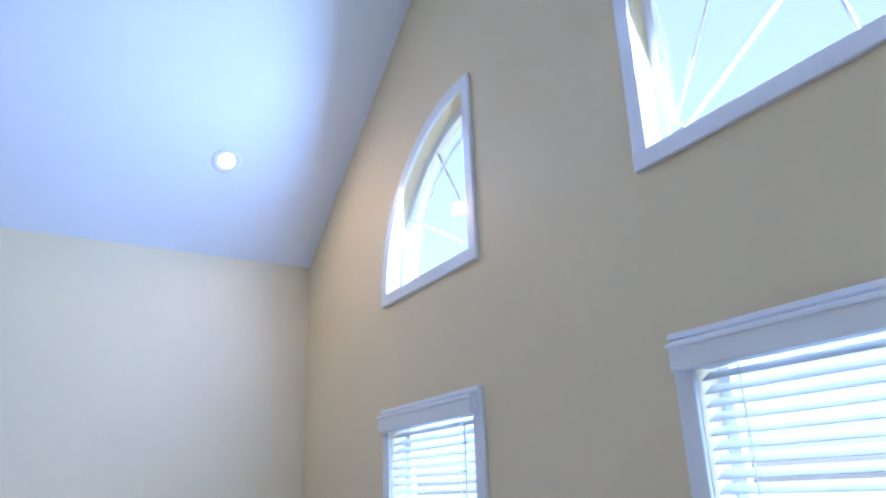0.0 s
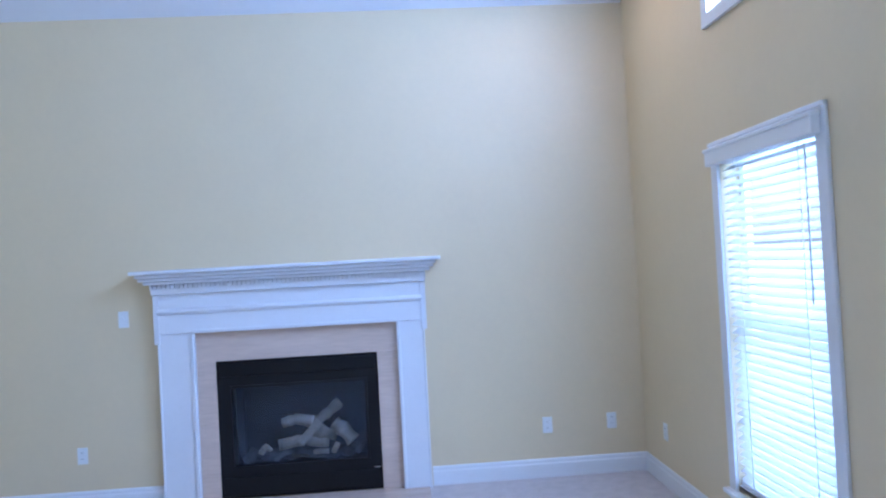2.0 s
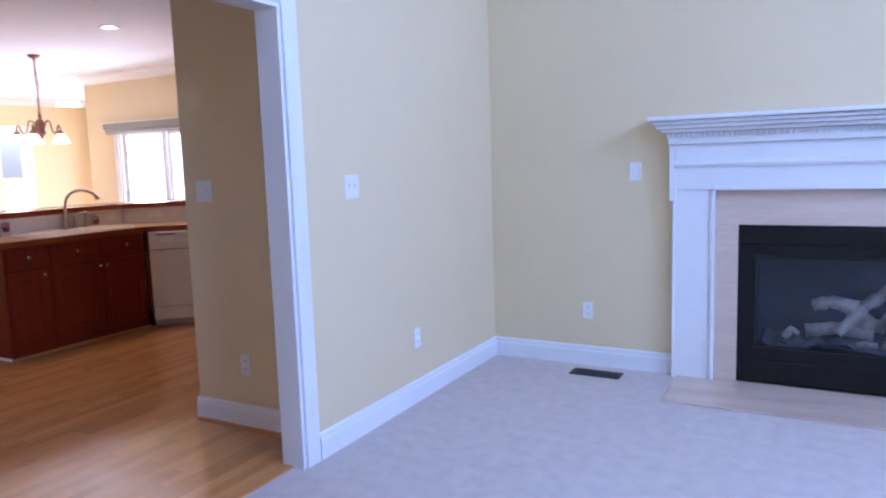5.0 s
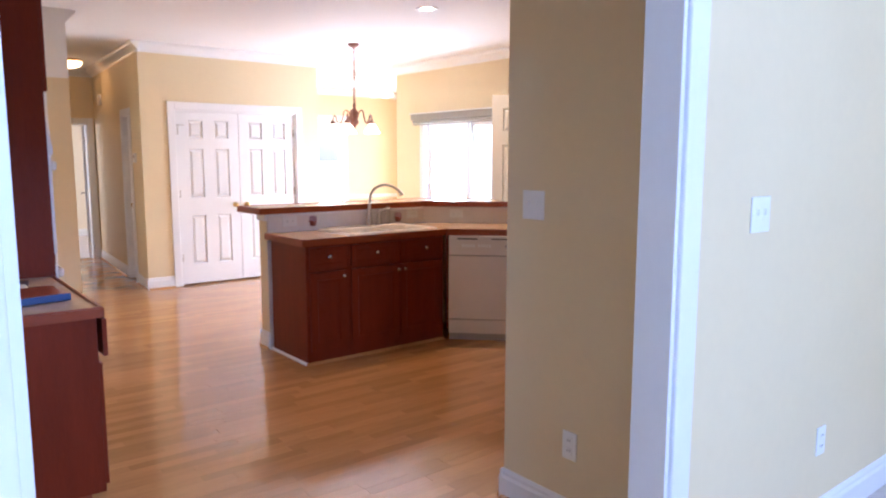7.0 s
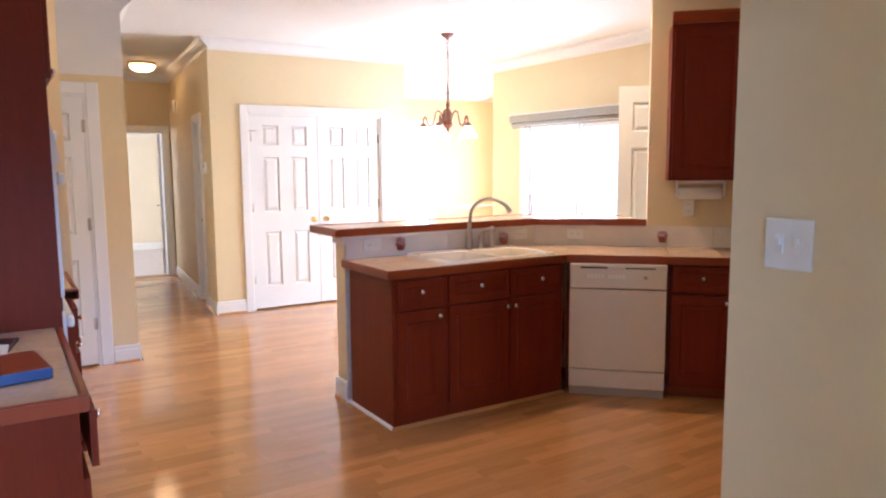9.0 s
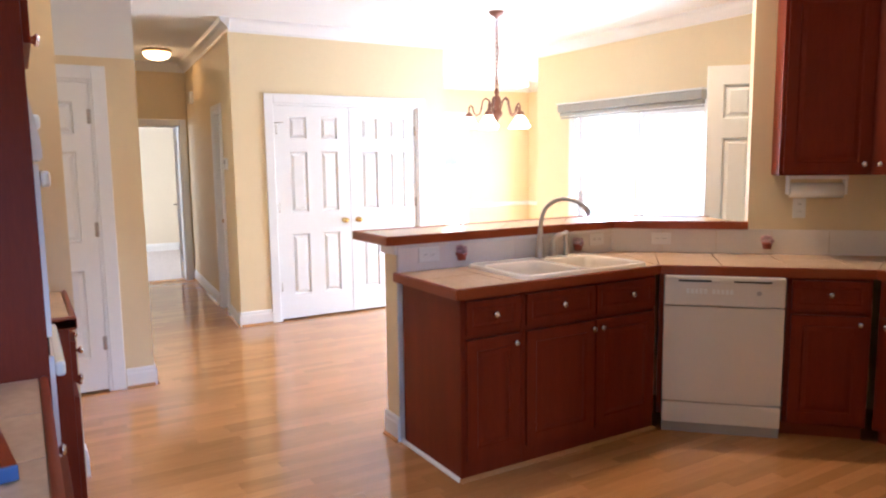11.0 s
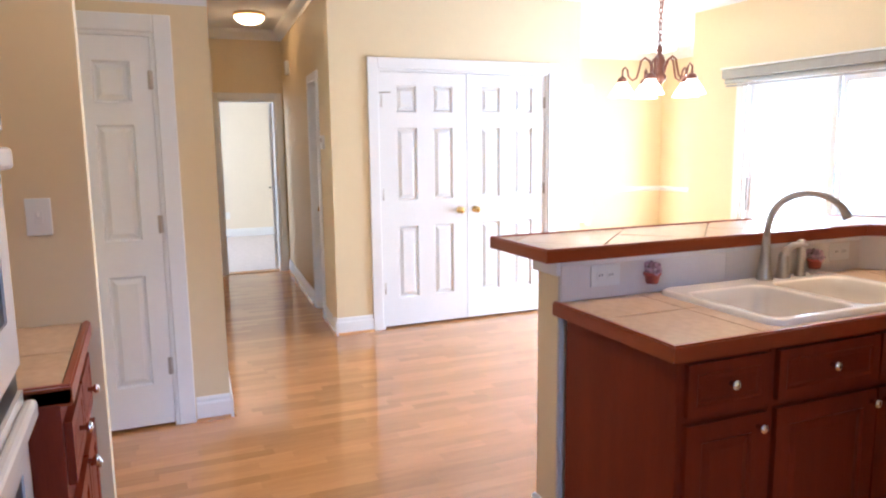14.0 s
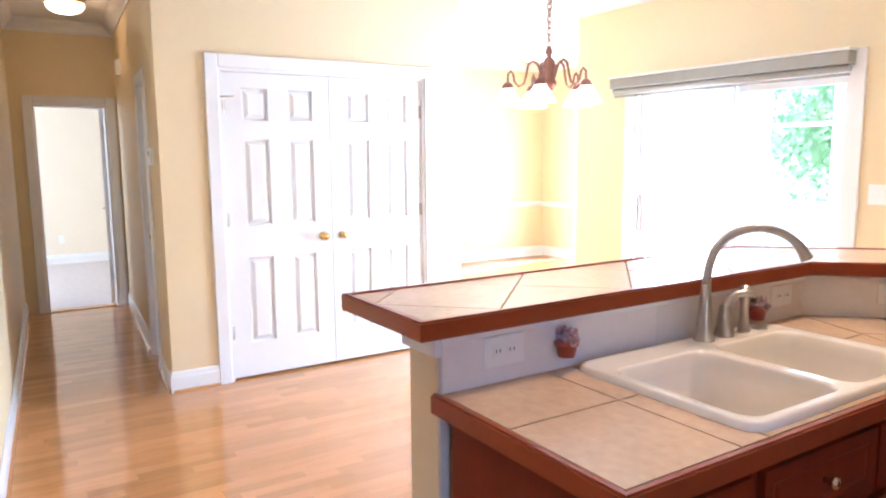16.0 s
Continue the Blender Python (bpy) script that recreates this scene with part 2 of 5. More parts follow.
def tube(bm, pts, r, n=10):
    """A round tube along points; r may be one radius or one for each point."""
    pts = [Vector(p) for p in pts]
    rs = r if isinstance(r, (list, tuple)) else [r] * len(pts)
    rings, up = [], Vector((0.13, 0.29, 0.95))
    for i, p in enumerate(pts):
        d = (pts[min(i + 1, len(pts) - 1)] - pts[max(i - 1, 0)]).normalized()
        a = d.cross(up)
        if a.length < 1e-3:
            a = d.cross(Vector((1, 0, 0)))
        a.normalize()
        b = d.cross(a).normalized()
        up = a.cross(d)
        rings.append([bm.verts.new(p + rs[i] * (math.cos(2 * math.pi * k / n) * a + math.sin(2 * math.pi * k / n) * b)) for k in range(n)])
    for a, b in zip(rings, rings[1:]):
        for i in range(n):
            f = bm.faces.new((a[i], a[(i + 1) % n], b[(i + 1) % n], b[i]))
            f.smooth = True
    bm.faces.new(rings[0][::-1])
    bm.faces.new(rings[-1])
    bmesh.ops.recalc_face_normals(bm, faces=bm.faces[:])
    return bm


def sweep(bm, profile, a, b, out):
    """A straight moulding from a to b; the profile's pairs are (away from the wall along out, up)."""
    a, b, out = Vector(a), Vector(b), Vector(out)
    ends = []
    for p in (a, b):
        ends.append([bm.verts.new(p + out * o + Vector((0, 0, h))) for o, h in profile])
    n = len(profile)
    for i in range(n):
        bm.faces.new((ends[0][i], ends[0][(i + 1) % n], ends[1][(i + 1) % n], ends[1][i]))
    bm.faces.new(ends[0][::-1])
    bm.faces.new(ends[1])
    bmesh.ops.recalc_face_normals(bm, faces=bm.faces[:])
    return bm


def panelled(bm, x0, x1, z0, z1, y0, y1, panels, steps=((0.0, 0.0), (0.004, 0.006), (0.008, 0.019), (0.017, 0.019), (0.040, 0.004))):
    """A slab whose front (at y0) carries raised panels; steps are (inset, depth) from each panel's rim inward."""
    xs = sorted({x0, x1, *[p[0] for p in panels], *[p[1] for p in panels]})
    zs = sorted({z0, z1, *[p[2] for p in panels], *[p[3] for p in panels]})
    vert = {}

    def v(x, y, z):
        k = (round(x, 5), round(y, 5), round(z, 5))
        if k not in vert:
            vert[k] = bm.verts.new((x, y, z))
        return vert[k]

    for xa, xb in zip(xs, xs[1:]):
        for za, zb in zip(zs, zs[1:]):
            cx, cz = (xa + xb) / 2, (za + zb) / 2
            if any(p[0] < cx < p[1] and p[2] < cz < p[3] for p in panels):
                continue
            bm.faces.new((v(xa, y0, za), v(xb, y0, za), v(xb, y0, zb), v(xa, y0, zb)))
    for pa, pb, pc, pd in panels:
        rings = []
        for ins, dep in steps:
            rings.append([v(pa + ins, y0 + dep, pc + ins), v(pb - ins, y0 + dep, pc + ins), v(pb - ins, y0 + dep, pd - ins), v(pa + ins, y0 + dep, pd - ins)])
        for r, s in zip(rings, rings[1:]):
            for i in range(4):
                bm.faces.new((r[i], r[(i + 1) % 4], s[(i + 1) % 4], s[i]))
        bm.faces.new(rings[-1])
    for xa, xb in zip(xs, xs[1:]):
        bm.faces.new((v(xa, y0, z0), v(xa, y1, z0), v(xb, y1, z0), v(xb, y0, z0)))
        bm.faces.new((v(xa, y0, z1), v(xb, y0, z1), v(xb, y1, z1), v(xa, y1, z1)))
    for za, zb in zip(zs, zs[1:]):
        bm.faces.new((v(x0, y0, za), v(x0, y0, zb), v(x0, y1, zb), v(x0, y1, za)))
        bm.faces.new((v(x1, y0, za), v(x1, y1, za), v(x1, y1, zb), v(x1, y0, zb)))
    for xa, xb in zip(xs, xs[1:]):
        for za, zb in zip(zs, zs[1:]):
            bm.faces.new((v(xa, y1, za), v(xa, y1, zb), v(xb, y1, zb), v(xb, y1, za)))
    return bm


def link_mesh(name, bm, material):
    me = bpy.data.meshes.new(name)
    bm.normal_update()
    bm.to_mesh(me)
    bm.free()
    me.materials.append(material)
    return new(name, me)


def part(name, bm, material, parent=None, label=""):
    ob = link_mesh(name, bm, material)
    if parent is not None:
        ob.parent = parent
    return tagged(ob, label)


def thing(name, m, label, category, group="", kind=""):
    ob = new(name)
    ob.empty_display_size = 0.1
    ob.matrix_basis = m
    return tagged(ob, label, category, group, kind)


def structure(name, bm, material, label, category):
    return tagged(link_mesh(name, bm, material), label, category, "", "structure")


def holed(bm, axis, p0, p1, a0, a1, z0, z1, holes=()):
    """A wall slab across axis ('x' or 'y') from p0 to p1, running a0 to a1, with rectangular holes (a0, a1, z0, z1)."""
    As = sorted({a0, a1, *[h[0] for h in holes], *[h[1] for h in holes]})
    Zs = sorted({z0, z1, *[h[2] for h in holes], *[h[3] for h in holes]})
    for aa, ab in zip(As, As[1:]):
        run = None
        for za, zb in zip(Zs, Zs[1:]):
            ca, cz = (aa + ab) / 2, (za + zb) / 2
            solid = not any(h[0] < ca < h[1] and h[2] < cz < h[3] for h in holes)
            if solid:
                run = (run[0], zb) if run else (za, zb)
            if (not solid or zb == Zs[-1]) and run:
                if axis == "x":
                    bx(bm, p0, p1, aa, ab, run[0], run[1])
                else:
                    bx(bm, aa, ab, p0, p1, run[0], run[1])
                run = None
    bmesh.ops.remove_doubles(bm, verts=bm.verts[:], dist=0.0005)
    return bm


def clip(poly, a, b):
    """The part of a polygon on the left of the line a to b."""
    out = []
    side = lambda p: (b[0] - a[0]) * (p[1] - a[1]) - (b[1] - a[1]) * (p[0] - a[0])
    for i, p in enumerate(poly):
        q = poly[(i + 1) % len(poly)]
        sp, sq = side(p), side(q)
        if sp >= 0:
            out.append(p)
        if (sp >= 0) != (sq >= 0):
            t = sp / (sp - sq)
            out.append((p[0] + t * (q[0] - p[0]), p[1] + t * (q[1] - p[1])))
    return out


def shrink(poly, d):
    """A convex counter-clockwise outline moved inward by d."""
    out = list(poly)
    for i in range(len(poly)):
        a, b = Vector(poly[i]), Vector(poly[(i + 1) % len(poly)])
        n = Vector((-(b - a).y, (b - a).x)).normalized() * d
        out = clip(out, a + n, b + n)
    return out


def tile_field(parent, outline, size, angle, z0, z1, material, origin=(0, 0), gap=0.005, cut=()):
    """Square tiles laid at an angle, cut to a convex outline; each one an object."""
    ca, sa = math.cos(radians(angle)), math.sin(radians(angle))
    rot = [((p[0] - origin[0]) * ca + (p[1] - origin[1]) * sa, -(p[0] - origin[0]) * sa + (p[1] - origin[1]) * ca) for p in outline]
    i0, i1 = math.floor(min(p[0] for p in rot) / size), math.ceil(max(p[0] for p in rot) / size)
    j0, j1 = math.floor(min(p[1] for p in rot) / size), math.ceil(max(p[1] for p in rot) / size)
    for i in range(i0, i1):
        for j in range(j0, j1):
            q = [(i * size, j * size), ((i + 1) * size, j * size), ((i + 1) * size, (j + 1) * size), (i * size, (j + 1) * size)]
            for k in range(len(rot)):
                q = clip(q, rot[k], rot[(k + 1) % len(rot)])
                if len(q) < 3:
                    break
            if len(q) < 3:
                continue
            q = shrink(q, gap / 2)
            if len(q) < 3:
                continue
            w = [(x * ca - y * sa + origin[0], x * sa + y * ca + origin[1]) for x, y in q]
            bm = prism(bmesh.new(), w, z0, z1 + random.uniform(-0.0004, 0.0004))
            part("tile", bm, material, parent)


# ---- structure: living room ----
XL, XR, YF, YB = -1.74, 2.975, 5.746, -0.25
EAVE, SLOPE, RIDGE = 3.45, 0.74, 2.748
CZ = 2.75
DX, DY, DZ = -12.3, 10.1, 2.75
tagged(part("floor_carpet", box(XL - 0.06, XR, YB, YF, -0.12, 0.0), CARPET), "pale greyish beige cut pile carpet", "floor", "", "structure")

structure("wall_north", holed(bmesh.new(), "y", YF, YF + 0.14, XL - 0.12, XR, 0, 3.9, [(0.0, 0.96, 0.02, 0.90)]), WALL, "pale yellow painted plaster wall with the fireplace", "wall")
structure("wall_south", box(XL - 0.12, XR, YB - 0.14, YB, 0, 3.9), WALL, "pale yellow painted plaster wall", "wall")
structure("wall_west", holed(bmesh.new(), "x", XL - 0.12, XL, YB, YF, 0, 5.8, [(1.92, 3.60, -0.1, 2.14)]), WALL, "pale yellow painted wall with a wide cased opening", "wall")

W_Y = [(3.40, 4.30), (1.20, 2.09)]
W_Z = (0.33, 2.09)
A_Z, A_R = 2.86, 0.93
A_C = [(3.375, 1), (2.145, -1)]
eb = bmesh.new()
holes = [(a, b, *W_Z) for a, b in W_Y]
for c, s in A_C:
    holes.append((min(c, c + s * A_R), max(c, c + s * A_R), A_Z, A_Z + A_R))
holed(eb, "x", XR, XR + 0.16, YB, YF + 0.14, 0, 5.9, holes)
for c, s in A_C:
    n = 14
    arc = [(c + s * A_R * math.cos(k * math.pi / 2 / n), A_Z + A_R * math.sin(k * math.pi / 2 / n)) for k in range(n + 1)]
    corner = (c + s * A_R, A_Z + A_R)
    for p, q in zip(arc, arc[1:]):
        f0 = [eb.verts.new((XR, y, z)) for y, z in (p, q, corner)]
        f1 = [eb.verts.new((XR + 0.16, y, z)) for y, z in (p, q, corner)]
        eb.faces.new(f0)
        eb.faces.new(f1[::-1])
        eb.faces.new((f0[0], f1[0], f1[1], f0[1]))
bmesh.ops.recalc_face_normals(eb, faces=eb.faces[:])
structure("wall_east", eb, WALL, "tall yellow painted gable wall with two windows and two quarter-round windows above", "wall")

for nm, y0, y1 in (("ceiling_north", YF + 0.2, RIDGE), ("ceiling_south", YB - 0.24, RIDGE)):
    z0, z1 = EAVE - SLOPE * 0.2, EAVE + SLOPE * (YF - RIDGE)
    c = bmesh.new()
    a = [c.verts.new((x, y, z)) for x, y, z in ((XL - 0.12, y0, z0), (XR + 0.1, y0, z0), (XR + 0.1, y1, z1), (XL - 0.12, y1, z1))]
    b = [c.verts.new(v.co + Vector((0, 0, 0.15))) for v in a]
    c.faces.new(a)
    c.faces.new(b[::-1])
    for i in range(4):
        c.faces.new((a[i], b[i], b[(i + 1) % 4], a[(i + 1) % 4]))
    bmesh.ops.recalc_face_normals(c, faces=c.faces[:])
    structure(nm, c, CEIL, "white painted sloping vaulted ceiling", "ceiling")

BASE = [(0, 0), (0.016, 0), (0.016, 0.095), (0.011, 0.108), (0.011, 0.122), (0.005, 0.135), (0, 0.135)]
SHOE = [(0.016, 0), (0.030, 0), (0.028, 0.010), (0.016, 0.018)]


def baseboard(a, b, out, shoe=None):
    bm = sweep(bmesh.new(), BASE, a, b, out)
    ob = structure("baseboard", bm, TRIM, "white painted moulded baseboard along the wall", "baseboard")
    if shoe:
        part("shoe_moulding", sweep(bmesh.new(), SHOE, a, b, out), shoe, ob)
    return ob


baseboard((XL, YF, 0), (-0.47, YF, 0), (0, -1, 0))
baseboard((1.40, YF, 0), (XR, YF, 0), (0, -1, 0))
baseboard((XL, 3.70, 0), (XL, YF - 0.016, 0), (1, 0, 0))
baseboard((XR, YF - 0.016, 0), (XR, YB, 0), (-1, 0, 0))
baseboard((XL, YB, 0), (XR, YB, 0), (0, 1, 0))
baseboard((XL, YB, 0), (XL, 1.82, 0), (1, 0, 0))

CASE = [(0, 0.0), (0.012, 0.0), (0.018, 0.012), (0.018, 0.055), (0.024, 0.068), (0.024, 0.085), (0.0, 0.085)]


def casing(name, m, w, h, depth, label, wide=0.085, sides="lrt"):
    """A cased opening in local space: x across from 0 to w, face at y=0 looking to -y; a lining of the given depth behind it."""
    ob = thing(name, m, label, "door frame", "", "structure")
    t = 0.019
    def leg(x0, x1, z0, z1):
        b = box(x0, x1, -0.019, 0.0, z0, z1, 0.006)
        return b
    if "l" in sides:
        b = leg(-wide, 0, 0, h + wide)
        part("casing", b, TRIM, ob)
    if "r" in sides:
        b = leg(w, w + wide, 0, h + wide)
        part("casing", b, TRIM, ob)
    if "t" in sides:
        b = leg(0, w, h, h + wide)
        part("head_casing", b, TRIM, ob)
    if depth:
        part("jamb", box(0, t, -0.004, depth, 0, h), TRIM, ob)
        part("jamb", box(w - t, w, -0.004, depth, 0, h), TRIM, ob)
        part("head_jamb", box(t, w - t, -0.004, depth, h - t, h), TRIM, ob)
    return ob


# cased opening between living room and kitchen, seen from the living room (facing +x)
casing("door_1", pose(XL, 1.925, 0, 0, 0, 90), 1.67, 2.135, 0.124, "white painted casing round the wide opening to the kitchen", 0.095)


def window_unit(name, y0, y1):
    """A double-hung window in the east wall with moulded casing, sill and blinds."""
    w = thing(name, pose(XR, 0, 0), "white double-hung window with moulded casing", "window", "", "structure")
    z0, z1 = W_Z
    c = 0.075
    for a, b in ((y0 - c, y0), (y1, y1 + c)):
        f = box(-0.018, 0.0, a, b, z0 - 0.03, z1 + c, 0.004)
        part("side_casing", f, TRIM, w)
    f = box(-0.018, 0.0, y0, y1, z1, z1 + c, 0.004)
    bx(f, -0.030, 0.0, y0 - c, y1 + c, z1 + c - 0.022, z1 + c, 0.004)
    part("head_casing", f, TRIM, w)
    part("window_sill", box(-0.05, 0.10, y0 - c - 0.02, y1 + c + 0.02, z0 - 0.055, z0 - 0.03, 0.006), TRIM, w)
    part("apron", box(-0.016, 0.0, y0 - c, y1 + c, z0 - 0.12, z0 - 0.056, 0.004), TRIM, w)
    part("stool", box(0.0, 0.10, y0 + 0.002, y1 - 0.002, z0 - 0.02, z0 + 0.005, 0.002), TRIM, w)
    zm = (z0 + z1) / 2
    for nm, za, zb, xo in (("lower_sash", z0, zm + 0.02, 0.075), ("upper_sash", zm - 0.02, z1, 0.105)):
        s = box(xo, xo + 0.03, y0, y0 + 0.045, za, zb)
        bx(s, xo, xo + 0.03, y1 - 0.045, y1, za, zb)
        bx(s, xo, xo + 0.03, y0 + 0.045, y1 - 0.045, za, za + 0.045)
        bx(s, xo, xo + 0.03, y0 + 0.045, y1 - 0.045, zb - 0.04, zb)
        sash = part(nm, s, TRIM, w)
        pn = part("pane", box(xo + 0.012, xo + 0.016, y0 + 0.045, y1 - 0.045, za + 0.045, zb - 0.04), PANE, sash)
        pn.visible_shadow = False
    # faux-wood blind
    bl = thing("window_blind", pose(XR, 0, 0), "white faux-wood slatted blind lowered over the window, slats open", "blind", "blinds in the living room")
    v = box(-0.062, -0.020, y0 - 0.05, y1 + 0.05, z1 - 0.055, z1 + 0.03, 0.006)
    bx(v, -0.070, -0.020, y0 - 0.055, y1 + 0.055, z1 + 0.018, z1 + 0.036, 0.004)
    part("valance", v, SLATM, bl)
    part("head_rail", box(0.004, 0.052, y0 + 0.01, y1 - 0.01, z1 - 0.05, z1 - 0.01), SLATM, bl)
    pitch, count = 0.043, int((z1 - z0 - 0.12) / 0.043) + 1
    proto = None
    for k in range(count):
        if proto is None:
            sl = bmesh.new()
            bx(sl, -0.024, 0.024, y0 + 0.012, y1 - 0.012, -0.0015, 0.0015)
            proto = part("slat", sl, SLATM, bl)
            ob = proto
        else:
            ob = new("slat", proto.data)
            ob.parent = bl
        ob.matrix_basis = pose(0.028, 0, z1 - 0.075 - k * pitch, 0, -36, 0)
    part("bottom_rail", box(0.006, 0.050, y0 + 0.012, y1 - 0.012, z0 + 0.010, z0 + 0.030, 0.004), SLATM, bl)
    for yy in (y0 + 0.16, y1 - 0.16):
        part("ladder_cord", tube(bmesh.new(), [(0.001, yy, z0 + 0.03), (0.001, yy, z1 - 0.05)], 0.0022, 6), SLATM, bl)
    part("tilt_wand", tube(bmesh.new(), [(-0.010, y0 + 0.09, z1 - 0.07), (-0.012, y0 + 0.09, z1 - 0.75)], 0.004, 8), SLATM, bl)


window_unit("window_1", *W_Y[0])
window_unit("window_2", *W_Y[1])


def arch_window(name, c, s):
    """A quarter-round fixed window with hub and spokes."""
    w = thing(name, pose(XR, c, A_Z), "white quarter-round window with radiating spokes", "window", "", "structure")
    n = 20

    def band(r0, r1, x0, x1, bottom):
        bm = bmesh.new()
        for k in range(n):
            a, b = k * math.pi / 2 / n, (k + 1) * math.pi / 2 / n
            q = [(r0, a), (r1, a), (r1, b), (r0, b)]
            f0 = [bm.verts.new((x0, s * r * math.cos(t), r * math.sin(t))) for r, t in q]
            f1 = [bm.verts.new((x1, s * r * math.cos(t), r * math.sin(t))) for r, t in q]
            bm.faces.new(f0)
            bm.faces.new(f1[::-1])
            for i in range(4):
                bm.faces.new((f0[i], f1[i], f1[(i + 1) % 4], f0[(i + 1) % 4]))
        bmesh.ops.remove_doubles(bm, verts=bm.verts[:], dist=0.0003)
        bmesh.ops.recalc_face_normals(bm, faces=bm.faces[:])
        return bm

    part("arched_casing", band(A_R, A_R + 0.07, -0.02, 0.0, 0), TRIM, w)
    lo, hi = sorted((-s * 0.07, s * (A_R + 0.07)))
    part("sill_casing", box(-0.022, 0.0, lo, hi, -0.07, 0.0, 0.004), TRIM, w)
    lo, hi = sorted((-s * 0.07, 0.0))
    part("side_casing", box(-0.02, 0.0, lo, hi, 0.0, A_R + 0.07, 0.004), TRIM, w)
    part("arched_sash", band(A_R - 0.05, A_R, 0.07, 0.11, 0), TRIM, w)
    lo, hi = sorted((0.0, s * A_R))
    part("bottom_sash", box(0.071, 0.109, lo, hi, 0.0, 0.045), TRIM, w)
    lo, hi = sorted((0.0, s * 0.045))
    part("side_sash", box(0.072, 0.108, lo, hi, 0.045, A_R - 0.01), TRIM, w)
    part("inner_arc", band(A_R * 0.80, A_R * 0.80 + 0.010, 0.080, 0.094, 0), TRIM, w)
    part("hub", band(0.035, 0.12, 0.078, 0.098, 0), TRIM, w)
    for ang in (30, 60):
        d = Vector((0, s * math.cos(radians(ang)), math.sin(radians(ang))))
        part("spoke", tube(bmesh.new(), [Vector((0.088, 0, 0)) + d * 0.10, Vector((0.088, 0, 0)) + d * (A_R - 0.03)], 0.007, 6), TRIM, w)
    g = bmesh.new()
    pts = [(0, 0)] + [(s * (A_R - 0.02) * math.cos(k * math.pi / 2 / n), (A_R - 0.02) * math.sin(k * math.pi / 2 / n)) for k in range(n + 1)]
    f0 = [g.verts.new((0.087, y, z)) for y, z in pts]
    f1 = [g.verts.new((0.091, y, z)) for y, z in pts]
    g.faces.new(f0)
    g.faces.new(f1[::-1])
    for i in range(len(pts)):
        g.faces.new((f0[i], f1[i], f1[(i + 1) % len(pts)], f0[(i + 1) % len(pts)]))
    bmesh.ops.recalc_face_normals(g, faces=g.faces[:])
    part("pane", g, PANE, w).visible_shadow = False


arch_window("window_3", *A_C[0])
arch_window("window_4", *A_C[1])

# ---- structure: kitchen, hall, dining ----
SX, SY = -2.735, 3.87          # corner of the short wall beside the opening
CW = -8.855                    # closet wall
PX = -7.467                    # pantry wall
NW = 7.645                     # sliding-door wall
structure("wall_stub", box(SX, XL - 0.12, SY, SY + 0.12, 0, CZ), WALL, "short yellow painted wall with switch and outlet", "wall")
structure("wall_stub_return", box(SX, SX + 0.12, SY + 0.12, 6.737, 0, CZ), WALL, "yellow painted kitchen side wall", "wall")
structure("wall_kitchen_north", box(-4.56, SX + 0.12, 6.737, 6.86, 0, CZ), WALL, "yellow painted kitchen wall behind the wall cabinets", "wall")
structure("wall_kitchen_south", box(-8.217, XL - 0.12, 1.76, 1.90, 0, CZ), WALL, "yellow painted kitchen wall behind the ovens", "wall")
structure("wall_return", box(-6.20, -6.085, 1.90, 2.648, 0, CZ), WALL, "narrow yellow painted wall end beside the counter", "wall")
structure("wall_pantry", holed(bmesh.new(), "x", PX - 0.12, PX, 1.90, 3.17, 0, 2.17, [(2.285, 2.905, -0.1, 2.03)]), WALL, "yellow painted wall with the pantry door", "wall")
structure("wall_pantry_top", box(PX - 0.12, PX, 1.90, 3.17, 2.17, CZ), CEIL, "white painted bulkhead above the pantry wall", "wall")
structure("wall_pantry_back", box(PX - 0.75, PX - 0.70, 1.76, 3.05, 0, CZ), PALE, "plain wall inside the pantry", "wall")
structure("wall_closet", holed(bmesh.new(), "x", CW - 0.12, CW, 4.136, 6.34, 0, CZ, [(4.51, 6.015, -0.1, 2.04)]), WALL, "yellow painted wall with double closet doors", "wall")
structure("wall_closet_side", box(DX - 0.15, CW - 0.12, 6.22, 6.34, 0, CZ), WALL, "yellow painted side wall of the closet", "wall")
structure("wall_closet_back", box(CW - 0.80, CW - 0.75, 4.35, 6.22, 0, CZ), PALE, "plain wall inside the closet", "wall")
HL = lambda x: 3.17 + 0.0640 * (PX - x)     # hall walls spread slightly
HR = lambda x: 4.136 + 0.075 * (CW - x)
HX = -11.95
structure("wall_hall_south", prism(bmesh.new(), [(PX - 0.12, 3.05), (PX - 0.12, HL(PX - 0.12)), (HX, HL(HX)), (HX, 3.05)], 0, CZ), WALL, "yellow painted hall wall", "wall")
HD = (-9.44, -9.86)
hb = bmesh.new()
prism(hb, [(CW - 0.12, HR(CW)), (CW - 0.12, 4.36), (HD[0], 4.36), (HD[0], HR(HD[0]))], 0, CZ)
prism(hb, [(HD[1], HR(HD[1])), (HD[1], 4.55), (HX, 4.55), (HX, HR(HX))], 0, CZ)
prism(hb, [(HD[0], HR(HD[0])), (HD[0], 4.36), (HD[1], 4.36), (HD[1], HR(HD[1]))], 2.0, CZ)
bmesh.ops.recalc_face_normals(hb, faces=hb.faces[:])
structure("wall_hall_north", hb, WALL, "yellow painted hall wall with a doorway", "wall")
structure("wall_hall_end", holed(bmesh.new(), "x", HX - 0.12, HX, 2.9, 4.7, 0, CZ, [(3.64, 4.27, -0.1, 1.98)]), WALL, "yellow painted wall at the end of the hall", "wall")
